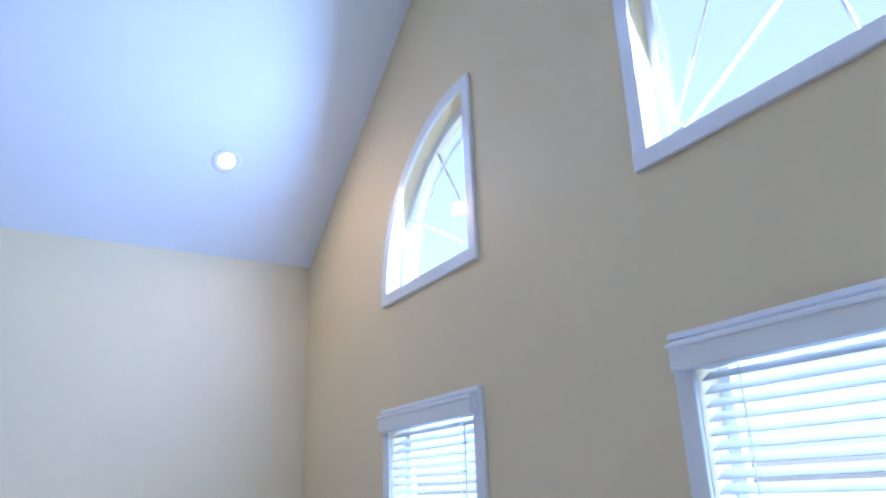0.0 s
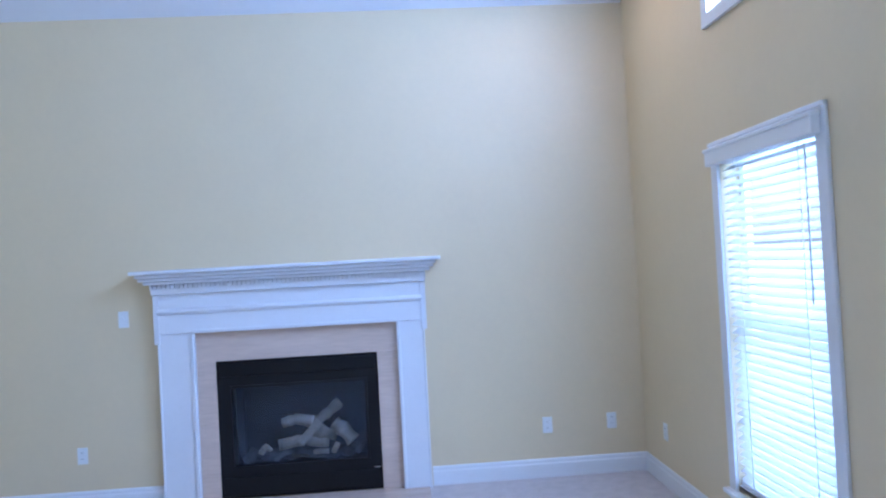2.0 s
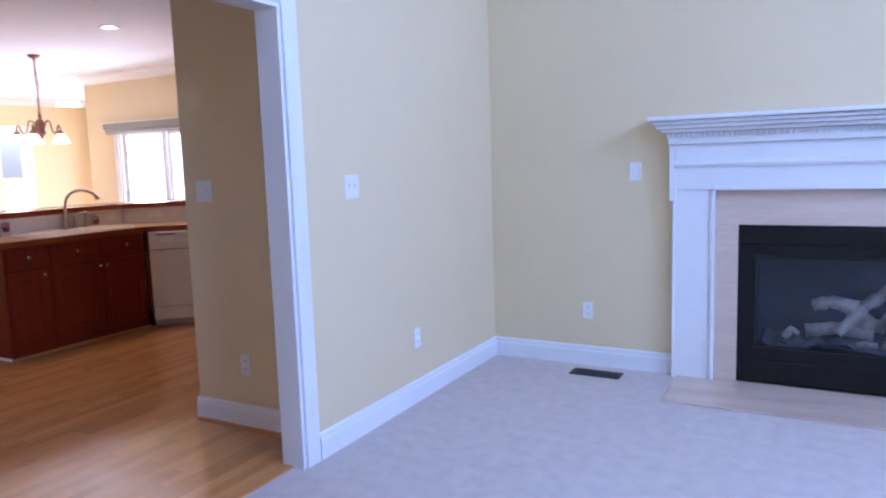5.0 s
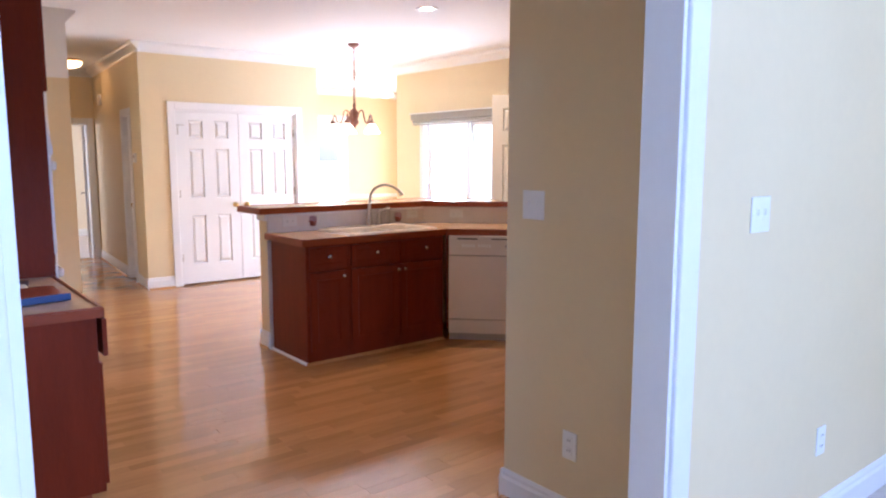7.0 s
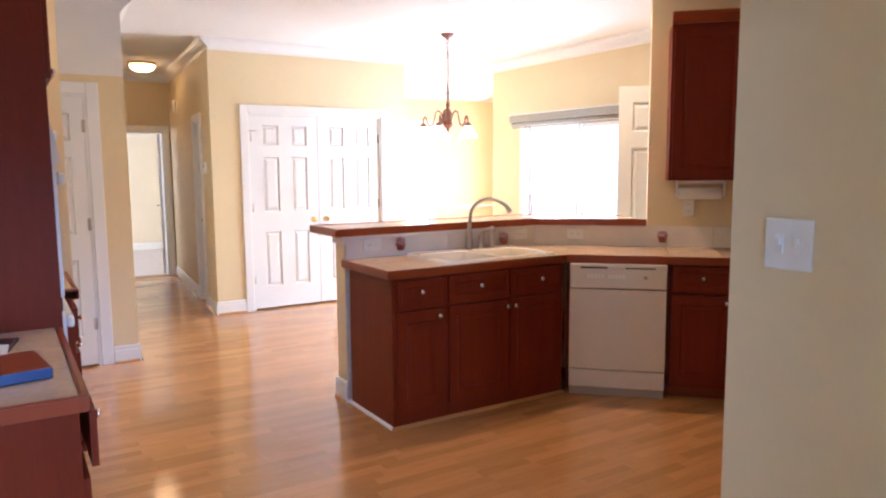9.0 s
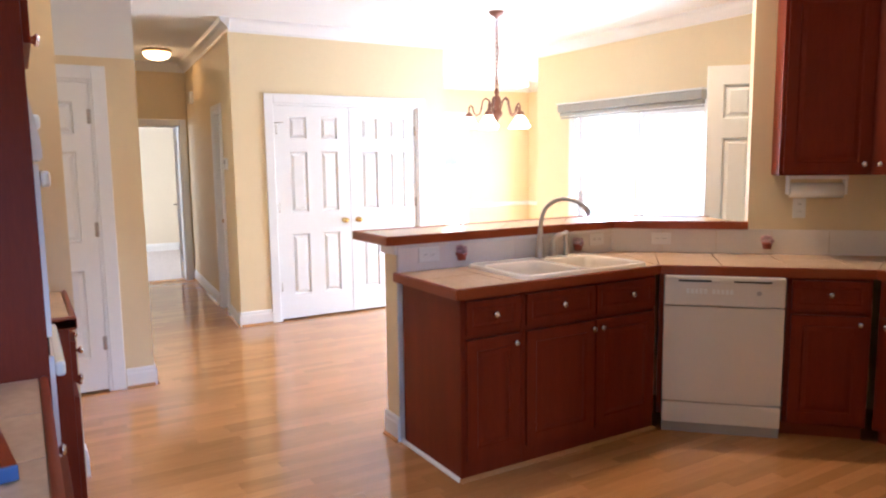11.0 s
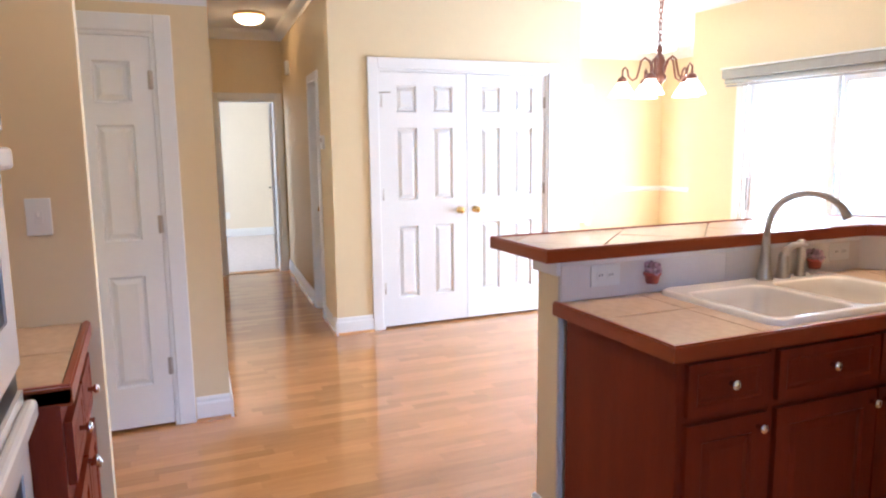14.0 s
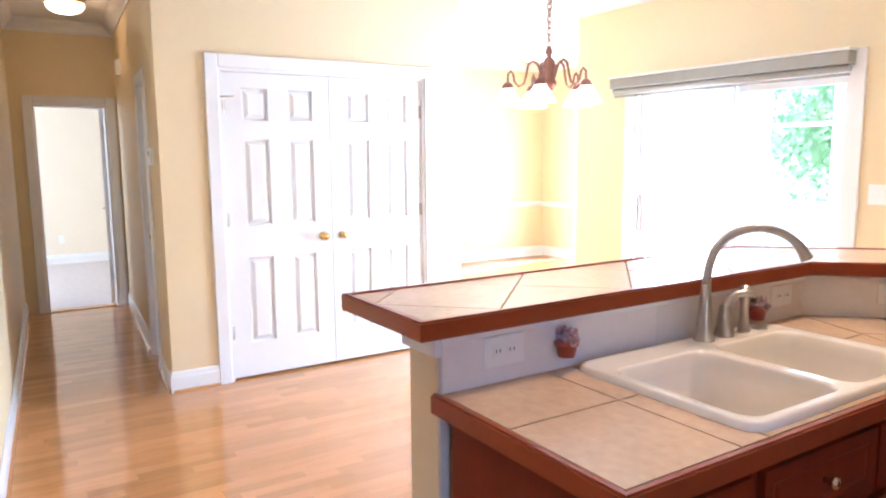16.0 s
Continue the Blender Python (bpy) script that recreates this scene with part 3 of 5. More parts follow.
structure("wall_nook_north", holed(bmesh.new(), "y", NW, NW + 0.15, -8.95, -4.78, 0, CZ, [(-8.30, -6.60, 0.02, 1.99)]), WALL, "yellow painted wall with a sliding glass door", "wall")
structure("wall_nook_east", box(-4.90, -4.78, 6.86, NW, 0, CZ), WALL, "yellow painted wall beside the sliding door", "wall")
structure("wall_bedroom_west", box(-15.6, -15.48, 1.0, 7.0, 0, CZ), PALE, "cream painted bedroom wall", "wall")
structure("wall_bedroom_south", box(-15.48, HX - 0.12, 0.9, 1.0, 0, CZ), PALE, "cream painted bedroom wall", "wall")
structure("wall_bedroom_north", box(-15.48, HX - 0.12, 6.6, 6.7, 0, CZ), PALE, "cream painted bedroom wall", "wall")
structure("wall_bedroom_east", holed(bmesh.new(), "x", HX - 0.13, HX - 0.121, 1.0, 6.6, 0, CZ, [(3.6, 4.31, -0.1, 2.02)]), PALE, "cream painted bedroom wall", "wall")
structure("wall_dining_west", holed(bmesh.new(), "x", DX - 0.15, DX, 6.34, DY + 0.15, 0, DZ, [(6.75, 8.75, 0.35, 2.18)]), WALL, "yellow painted dining room wall with a wide window", "wall")
structure("wall_dining_north", holed(bmesh.new(), "y", DY, DY + 0.15, DX, -8.80, 0, DZ, [(-11.50, -10.10, 0.05, 2.1)]), WALL, "yellow painted dining room wall with a tall window", "wall")
structure("wall_dining_east", box(-8.95, -8.80, NW + 0.15, DY, 0, CZ), WALL, "yellow painted wall beside the dining room", "wall")

sg = bmesh.new()
for k in range(22):
    sweep(sg, [(0, 0), (0.016, 0), (0.006, 0.125), (0, 0.125)], (-8.80, NW + 0.16, -0.1 + k * 0.125), (-8.80, DY + 0.15, -0.1 + k * 0.125), (1, 0, 0))
structure("siding", sg, TRIM, "white clapboard siding on the outside wall", "siding")
structure("ceiling_kitchen", box(DX - 0.15, XL - 0.12, 1.76, NW + 0.15, CZ, CZ + 0.12), CEIL, "flat white painted kitchen ceiling", "ceiling")
structure("ceiling_dining", box(DX - 0.15, -8.80, NW + 0.15, DY + 0.15, DZ, DZ + 0.1), CEIL, "flat white painted dining room ceiling", "ceiling")
structure("ceiling_bedroom", box(-15.6, HX - 0.12, 0.9, 6.7, 2.60, 2.70), CEIL, "flat white painted bedroom ceiling", "ceiling")
structure("floor_bedroom", box(-15.6, HX - 0.06, 0.9, 6.7, -0.12, 0.004), CARPET, "pale carpet in the bedroom", "floor")

CROWN = [(0, 0), (0.012, 0), (0.018, 0.02), (0.05, 0.055), (0.075, 0.075), (0.085, 0.095), (0.085, 0.11), (0, 0.11)]


def crown(a, b, out, z=CZ):
    structure("trim", sweep(bmesh.new(), CROWN, (*a, z - 0.11), (*b, z - 0.11), (*out, 0)), TRIM, "white crown moulding under the ceiling", "crown moulding")


crown((CW, 4.136), (CW, 6.34), (1, 0))
crown((-8.95, NW), (-4.90, NW), (0, -1))
crown((CW + 0.085, HR(CW)), (HX, HR(HX)), (0, -1))
crown((PX, HL(PX)), (HX, HL(HX)), (0, 1))
crown((HX, HL(HX)), (HX, HR(HX)), (1, 0))
crown((DX, 6.34), (DX, DY), (1, 0), DZ)
crown((DX, DY), (-8.95, DY), (0, -1), DZ)

baseboard((SX, SY, 0), (XL - 0.12, SY, 0), (0, -1, 0), WOODJ)
baseboard((SX, SY - 0.016, 0), (SX, 6.1, 0), (-1, 0, 0), WOODJ)
baseboard((PX, 2.995, 0), (PX, 3.17, 0), (1, 0, 0), WOODJ)
baseboard((PX + 0.016, 3.17, 0), (HX, HL(HX), 0), (0, 1, 0), WOODJ)
baseboard((CW, 4.137, 0), (CW, 4.43, 0), (1, 0, 0), WOODJ)
baseboard((CW, 6.09, 0), (CW, 6.34, 0), (1, 0, 0), WOODJ)
baseboard((CW + 0.016, HR(CW), 0), (HD[0] + 0.085, HR(HD[0]), 0), (0, -1, 0), WOODJ)
baseboard((HD[1] - 0.085, HR(HD[1]), 0), (HX, HR(HX), 0), (0, -1, 0), WOODJ)
baseboard((-8.95, NW, 0), (-8.42, NW, 0), (0, -1, 0), WOODJ)
baseboard((-6.48, NW, 0), (-4.90, NW, 0), (0, -1, 0), WOODJ)
baseboard((-15.48, 1.0, 0), (-15.48, 6.6, 0), (1, 0, 0))
baseboard((DX, 6.34, 0), (DX, DY, 0), (1, 0, 0))
baseboard((DX, DY, 0), (-11.6, DY, 0), (0, -1, 0))
baseboard((-6.085, 2.648, 0), (-6.2, 2.648, 0), (0, 1, 0))
for a, b, o in (((DX, 8.84, 0.72), (DX, DY, 0.72), (1, 0, 0)), ((DX, DY, 0.72), (-11.6, DY, 0.72), (0, -1, 0))):
    structure("trim", sweep(bmesh.new(), [(0, 0), (0.014, 0), (0.028, 0.025), (0.03, 0.05), (0.014, 0.07), (0, 0.07)], a, b, o), TRIM, "white painted chair rail", "chair rail")
structure("threshold", box(XL - 0.12, XL - 0.055, 1.93, 3.59, -0.02, 0.008, 0.004), WOODJ, "oak threshold strip between carpet and wood floor", "threshold")
structure("threshold", box(HX - 0.13, HX, 3.65, 4.26, -0.02, 0.009, 0.004), WOODJ, "oak threshold strip at the bedroom door", "threshold")


# ---- doors ----
PAN6 = lambda w: [(x0, x1, z0, z1) for x0, x1 in ((w * 0.177, w * 0.412), (w * 0.602, w * 0.835)) for z0, z1 in ((0.245, 0.82), (1.03, 1.595), (1.715, 1.92))]


def knob(bm_parent, x, y, z, material, r=0.027):
    b = lathe(bmesh.new(), [(r * 1.05, 0), (r * 1.05, 0.006), (r * 0.4, 0.010), (r * 0.38, 0.03), (r * 0.8, 0.038), (r, 0.05), (r * 0.85, 0.062), (r * 0.3, 0.068)], 16, (x, y, z), "y")
    return part("knob", b, material, bm_parent)


def panel_door(name, m, w, h, label, thick=0.035, kind="structure", panels=None):
    d = thing(name, m, label, "door", "", kind)
    part("leaf", panelled(bmesh.new(), 0, w, 0.018, h, 0, thick, panels or PAN6(w)), TRIM, d)
    return d


def hinges(d, x, zs, y=0.0):
    for z in zs:
        b = box(x - 0.012, x + 0.012, y - 0.004, y + 0.004, z - 0.045, z + 0.045, 0.001)
        lathe(b, [(0.006, -0.046), (0.006, 0.046)], 8, (x, y - 0.006, z))
        part("hinge", b, HINGE, d)


casing("door_frame", pose(CW, 4.51, 0, 0, 0, 90), 1.505, 2.04, 0.12, "white painted casing round the closet doors")
d = panel_door("door_2", pose(CW - 0.014, 4.531, 0, 0, 0, 90), 0.729, 2.018, "white six-panel closet door, closed, with brass knob")
knob(d, 0.66, 0, 0.93, BRASS)
hinges(d, 0.004, (1.80, 1.08, 0.33))
l = tube(bmesh.new(), [(-0.02, -0.012, 1.86), (0.04, -0.03, 1.863), (0.075, -0.03, 1.863)], 0.005, 8)
part("hinge_stop", l, HINGE, d)
d = panel_door("door_3", pose(CW - 0.014, 5.265, 0, 0, 0, 90), 0.729, 2.018, "white six-panel closet door, closed, with brass knob")
knob(d, 0.07, 0, 0.93, BRASS)
hinges(d, 0.725, (1.80, 1.08, 0.33))

casing("door_frame", pose(PX, 2.285, 0, 0, 0, 90), 0.62, 2.03, 0.12, "white painted casing round the pantry door")
d = panel_door("door_4", pose(PX + 0.003, 2.306, 0, 0, 0, 90), 0.578, 2.008, "white six-panel pantry door, closed",
               panels=[(x0, x1, z0, z1) for x0, x1 in ((0.095, 0.265), (0.31, 0.485)) for z0, z1 in ((0.235, 0.82), (1.0, 1.58), (1.69, 1.89))])
hinges(d, 0.574, (1.80, 1.08, 0.33))

casing("door_frame", pose(HX, 3.64, 0, 0, 0, 90), 0.63, 1.98, 0.13, "white painted casing at the end of the hall", 0.08)
d = panel_door("door_5", pose(HX - 0.135, 4.252, 0, 0, 0, 168), 0.60, 1.955, "white panelled bedroom door standing open")
hinges(d, 0.0, (1.75, 1.05, 0.30))
part("lever_handle", tube(bmesh.new(), [(0.55, 0.035, 0.95), (0.55, 0.085, 0.95), (0.46, 0.09, 0.95)], 0.008, 8), DARKM, d)
hang = math.degrees(math.atan2(-0.075, 1))
casing("door_frame", Matrix.Translation((HD[1], HR(HD[1]), 0)) @ pose(0, 0, 0, 0, 0, hang), 0.42, 2.0, 0.10, "white painted casing of a doorway in the hall", 0.07)
d = panel_door("door_6", Matrix.Translation((HD[1] + 0.025, HR(HD[1]) + 0.05, 0)) @ pose(0, 0, 0, 0, 0, hang), 0.37, 1.96, "white panelled hall door, closed")
knob(d, 0.31, 0, 0.93, BRASS)
d = panel_door("door_7", pose(-5.565, 6.372, 0, 0, 0, 45), 0.66, 2.08, "white six-panel door standing open beside the breakfast bar", 0.035,
               panels=[(x0, x1, z0, z1) for x0, x1 in ((0.10, 0.285), (0.375, 0.56)) for z0, z1 in ((0.25, 0.82), (1.0, 1.62), (1.74, 1.96))])
hinges(d, 0.655, (1.8, 1.08, 0.3))

# sliding glass door
sd = thing("window_5", pose(-8.30, NW, 0), "white sliding glass door with two tall panes", "sliding door", "", "structure")
for nm, b in (("side_casing", box(-0.085, 0, -0.018, 0, 0, 2.09, 0.003)), ("side_casing", box(1.70, 1.785, -0.018, 0, 0, 2.09, 0.003)), ("head_casing", box(0, 1.70, -0.018, 0, 1.99, 2.09, 0.003))):
    part(nm, b, TRIM, sd)
part("sill_track", box(0, 1.70, 0.0, 0.15, 0.0, 0.03), TRIM, sd)
part("side_jamb", box(0, 0.03, 0.0, 0.15, 0.03, 1.99), TRIM, sd)
part("side_jamb", box(1.67, 1.70, 0.0, 0.15, 0.03, 1.99), TRIM, sd)
part("head_jamb", box(0.03, 1.67, 0.0, 0.15, 1.96, 1.99), TRIM, sd)
for x0, x1, yo in ((0.03, 0.86, 0.05), (0.83, 1.67, 0.095)):
    s = box(x0, x0 + 0.07, yo, yo + 0.035, 0.03, 1.96)
    bx(s, x1 - 0.05, x1, yo, yo + 0.035, 0.03, 1.96)
    bx(s, x0 + 0.07, x1 - 0.05, yo, yo + 0.035, 0.03, 0.13)
    bx(s, x0 + 0.07, x1 - 0.05, yo, yo + 0.035, 1.90, 1.96)
    sash = part("sliding_sash", s, TRIM, sd)
    part("pane", box(x0 + 0.07, x1 - 0.05, yo + 0.014, yo + 0.02, 0.13, 1.90), PANE, sash).visible_shadow = False
part("door_pull", box(0.035, 0.055, 0.02, 0.05, 0.86, 1.15, 0.006), GREYP, sd)
rs = thing("roller_shade", pose(-8.47, NW - 0.02, 1.945), "grey fabric roller shade rolled up above the sliding door", "roller shade")
part("cassette", box(0, 1.90, -0.09, 0.0, 0.050, 0.128, 0.008), SHADEF, rs)
part("top_cap", box(-0.01, 1.91, -0.10, 0.0, 0.1285, 0.144, 0.004), PLASTIC, rs)
part("rolled_fabric", lathe(bmesh.new(), [(0.02, 0.01), (0.022, 0.012), (0.022, 1.888), (0.02, 1.89)], 14, (0, -0.045, 0.028), "x"), SHADEF, rs)
part("hem_bar", box(0.01, 1.89, -0.050, -0.038, -0.018, -0.001, 0.003), SHADEF, rs)

# dining room windows
def simple_window(name, m, w, h, bars, label):
    o = thing(name, m, label, "window", "", "structure")
    for nm, b in (("casing", box(-0.09, 0, -0.02, 0, -0.09, h + 0.09, 0.003)), ("casing", box(w, w + 0.09, -0.02, 0, -0.09, h + 0.09, 0.003)),
                  ("head_casing", box(0, w, -0.02, 0, h, h + 0.09, 0.003)), ("sill", box(0, w, -0.03, 0.02, -0.05, 0, 0.003))):
        part(nm, b, TRIM, o)
    f = box(0, 0.05, 0.05, 0.10, 0, h)
    bx(f, w - 0.05, w, 0.05, 0.10, 0, h)
    bx(f, 0.05, w - 0.05, 0.05, 0.10, 0, 0.05)
    bx(f, 0.05, w - 0.05, 0.05, 0.10, h - 0.05, h)
    for k in range(1, bars):
        bx(f, w * k / bars - 0.025, w * k / bars + 0.025, 0.06, 0.09, 0.05, h - 0.05)
    part("sash", f, TRIM, o)
    for k in range(bars):
        a, b = max(0.05, w * k / bars + 0.025), min(w - 0.05, w * (k + 1) / bars - 0.025)
        part("pane", box(a, b, 0.07, 0.076, 0.05, h - 0.05), PANE, o).visible_shadow = False


simple_window("window_6", pose(DX, 6.75, 0.35, 0, 0, 90), 2.0, 1.83, 2, "white framed wide dining room window")
simple_window("window_7", pose(-11.50, DY, 0.05, 0, 0, 0), 1.4, 2.05, 2, "white framed tall dining room window")


# ---- fireplace ----
fp = thing("fireplace", pose(0, YF, 0), "white mantelpiece with dentil cornice, marble surround and black firebox", "fireplace")
mant = part("mantel_frieze", box(-0.475, 1.395, -0.075, -0.002, 1.20, 1.475, 0.004), TRIM, fp, "white painted frieze board")
part("panel_moulding", sweep(bmesh.new(), [(0, 0), (0.012, 0.004), (0.02, 0.02), (0.012, 0.036), (0, 0.04)], (-0.46, -0.075, 1.335), (1.38, -0.075, 1.335), (0, -1, 0)), TRIM, mant)
part("inner_bead", box(-0.225, 1.195, -0.088, -0.072, 1.196, 1.222, 0.005), TRIM, mant)
for x0, x1, xi in ((-0.465, -0.222, -0.246), (1.192, 1.385, 1.192)):
    p = box(x0, x1, -0.065, -0.002, 0.0, 1.199, 0.004)
    leg = part("pilaster", p, TRIM, fp)
    xo = x0 if x0 < 0 else x1
    part("outer_bead", box(xo - 0.026, xo + 0.014, -0.08, -0.004, 1.13, 1.474, 0.005) if x0 < 0 else box(xo - 0.014, xo + 0.026, -0.08, -0.004, 1.13, 1.474, 0.005), TRIM, leg)
    part("outer_bead", box(xo - 0.007, xo + 0.007, -0.072, -0.003, 0.0, 1.129, 0.004), TRIM, leg)
    part("inner_bead", box(xi, xi + 0.024, -0.078, -0.06, 0.0, 1.195, 0.005), TRIM, leg)
steps = ((1.476, 1.505, 0.10, 0.02), (1.547, 1.570, 0.145, 0.055), (1.571, 1.594, 0.17, 0.08), (1.595, 1.618, 0.19, 0.095))
crn = part("cornice", box(-0.495, 1.415, -0.10, -0.002, 1.476, 1.546, 0.004), TRIM, fp, "stepped white cornice")
for z0, z1, dy, dx in steps[1:]:
    part("cornice_step", box(-0.475 - dx, 1.395 + dx, -dy, -0.002, z0, z1, 0.006), TRIM, crn)
tooth = None
for k in range(63):
    if tooth is None:
        tooth = part("dentil", box(0, 0.018, -0.116, -0.098, 1.516, 1.544, 0.002), TRIM, crn)
        ob = tooth
    else:
        ob = new("dentil", tooth.data)
        ob.parent = crn
    ob.matrix_basis = pose(-0.495 + k * 0.0305, 0, 0)
part("shelf", box(-0.600, 1.525, -0.215, -0.002, 1.620, 1.646, 0.006), TRIM, fp, "white painted mantel shelf")
sur = part("surround_lintel", box(-0.222, 1.192, -0.035, -0.002, 0.985, 1.196, 0.002), MARBLE, fp, "beige veined marble lintel")
part("surround_jamb", box(-0.222, -0.09, -0.034, -0.002, 0.012, 0.984, 0.002), MARBLE, fp, "beige veined marble jamb")
part("surround_jamb", box(1.045, 1.192, -0.034, -0.002, 0.012, 0.984, 0.002), MARBLE, fp, "beige veined marble jamb")
fb = part("firebox", holed(bmesh.new(), "y", -0.030, 0.0, -0.088, 1.043, 0.014, 0.983, [(0.01, 0.945, 0.24, 0.79)]), BLACK, fp, "black enamelled gas firebox front")
part("louvre", box(-0.07, 1.025, -0.042, -0.029, 0.87, 0.965, 0.006), BLACK, fb)
part("louvre", box(-0.07, 1.025, -0.042, -0.029, 0.035, 0.165, 0.006), BLACK, fb)
part("latch", box(0.985, 1.03, -0.05, -0.041, 0.172, 0.180, 0.002), CHROME, fb)
rim = box(-0.005, 0.012, -0.040, -0.029, 0.225, 0.805)
for a in ((0.943, 0.960, 0.225, 0.805), (0.012, 0.943, 0.225, 0.242), (0.012, 0.943, 0.788, 0.805)):
    bx(rim, a[0], a[1], -0.040, -0.029, a[2], a[3])
part("glass_rim", rim, BLACK, fb)
part("fire_glass", box(0.008, 0.947, -0.016, -0.012, 0.24, 0.79), FGLASS, fb).visible_shadow = False
inn = box(0.0, 0.955, 0.40, 0.42, 0.15, 0.85)
bx(inn, -0.02, 0.0, 0.002, 0.42, 0.15, 0.85)
bx(inn, 0.955, 0.975, 0.002, 0.42, 0.15, 0.85)
bx(inn, 0.0, 0.955, 0.002, 0.40, 0.83, 0.85)
bx(inn, 0.0, 0.955, 0.002, 0.40, 0.15, 0.17)
part("firebox_lining", inn, BOXIN, fb)
eb = bmesh.new()
bmesh.ops.create_grid(eb, x_segments=40, y_segments=14, size=0.5)
for v in eb.verts:
    x, y = v.co.x * 0.86 + 0.4775, v.co.y * 0.30 + 0.19
    v.co = Vector((x, y, 0.255 + 0.05 * noise.noise(Vector((x * 14, y * 14, 0))) + 0.05 * max(0, y - 0.1)))
part("ember_bed", eb, EMBER, fb)
LOGS = ((((0.32, 0.20, 0.475), (0.42, 0.18, 0.505), (0.555, 0.16, 0.475)), 0.036), (((0.45, 0.09, 0.335), (0.52, 0.12, 0.41), (0.59, 0.15, 0.485)), 0.031),
        (((0.58, 0.17, 0.485), (0.66, 0.19, 0.54), (0.74, 0.22, 0.60)), 0.038), (((0.70, 0.15, 0.465), (0.77, 0.13, 0.41), (0.835, 0.11, 0.335)), 0.052),
        (((0.50, 0.24, 0.40), (0.60, 0.22, 0.385), (0.70, 0.20, 0.36)), 0.046), (((0.28, 0.21, 0.31), (0.45, 0.23, 0.335), (0.64, 0.20, 0.31)), 0.042),
        (((0.165, 0.09, 0.285), (0.205, 0.10, 0.335), (0.245, 0.09, 0.305)), 0.022), (((0.69, 0.06, 0.27), (0.71, 0.06, 0.305), (0.73, 0.07, 0.335)), 0.019),
        (((0.55, 0.08, 0.275), (0.60, 0.07, 0.285), (0.655, 0.08, 0.275)), 0.018))
for pts, r in LOGS:
    p3 = [Vector(pts[0]).lerp(Vector(pts[1]), t / 5) for t in range(5)] + [Vector(pts[1]).lerp(Vector(pts[2]), t / 5) for t in range(6)]
    part("log", tube(bmesh.new(), p3, [r * (1 + 0.45 * noise.noise(p * 26)) for p in p3], 10), LOG, fb, "pale ceramic gas log")
tagged(part("hearth_slab", box(-0.436, 1.372, 5.185, YF - 0.034, 0.0, 0.012, 0.004), HEARTH), "beige veined marble hearth slab set in the carpet", "hearth")


# ---- plates and vents ----
def plate(m, w=0.072, h=0.116, kind="outlet", gang=1, label=""):
    o = thing("wall_outlet" if kind == "outlet" else "light_switch", m, label or ("white plastic wall outlet" if kind == "outlet" else "white plastic light switch plate"), "outlet" if kind == "outlet" else "light switch")
    part("plate", box(-w / 2, w / 2, -0.007, 0.0, -h / 2, h / 2, 0.003), PLASTIC, o)
    if kind == "outlet":
        for dx, dz in (((0, -0.022), (0, 0.022)) if h > w else ((-0.022, 0), (0.022, 0))):
            sk = part("socket", box(dx - 0.016, dx + 0.016, -0.0088, -0.006, dz - 0.014, dz + 0.014, 0.001), PLASTIC, o)
            for q in (-0.006, 0.006):
                part("slot", box(dx + q - 0.0012, dx + q + 0.0012, -0.0096, -0.0085, dz - 0.003, dz + 0.006), SLOT, sk)
    elif kind == "switch":
        for g in range(gang):
            x = (g - (gang - 1) / 2) * 0.046
            r = part("rocker", box(x - 0.006, x + 0.006, -0.016, -0.006, -0.002, 0.018, 0.003), PLASTIC, o)
            part("surround", box(x - 0.011, x + 0.011, -0.0085, -0.006, -0.022, 0.022, 0.001), PLASTIC, o)
    return o


N = lambda x, z: pose(x, YF, z)
plate(N(-1.04, 0.38)), plate(N(2.25, 0.375)), plate(N(2.725, 0.378))
plate(N(-0.72, 1.315), kind="switch", label="white plastic fireplace switch plate beside the mantelpiece")
plate(pose(XR, 5.33, 0.373, 0, 0, -90))
plate(pose(XL, 4.06, 1.31, 0, 0, 90), 0.118, 0.118, "switch", 2, "white plastic double light switch plate")
plate(pose(XL, 4.64, 0.385, 0, 0, 90))
plate(pose(-2.58, SY, 1.305), 0.118, 0.118, "switch", 2, "white plastic double light switch plate on the short wall")
plate(pose(-2.36, SY, 0.36))
plate(pose(-6.085, 2.504, 1.261, 0, 0, 90), 0.072, 0.116, "switch", 1, "white plastic light switch plate by the counter")
plate(pose(-6.40, NW, 1.23), 0.118, 0.118, "switch", 2, "white plastic double light switch plate by the sliding door")
plate(pose(-15.48, 4.05, 0.35, 0, 0, 90))
th = thing("thermostat", pose(-9.17, HR(-9.17), 1.49, 0, 0, hang), "white plastic wall thermostat in the hall", "thermostat")
part("body", box(-0.06, 0.06, -0.028, 0, -0.055, 0.055, 0.006), PLASTIC, th)
part("display", box(-0.035, 0.035, -0.030, -0.027, 0.0, 0.035), GREYP, th)
ch = thing("door_chime", pose(-11.3, HR(-11.3), 2.28, 0, 0, hang), "small white wall-mounted chime box in the hall", "chime")
part("body", box(-0.05, 0.05, -0.04, 0, -0.07, 0.07, 0.006), PLASTIC, ch)


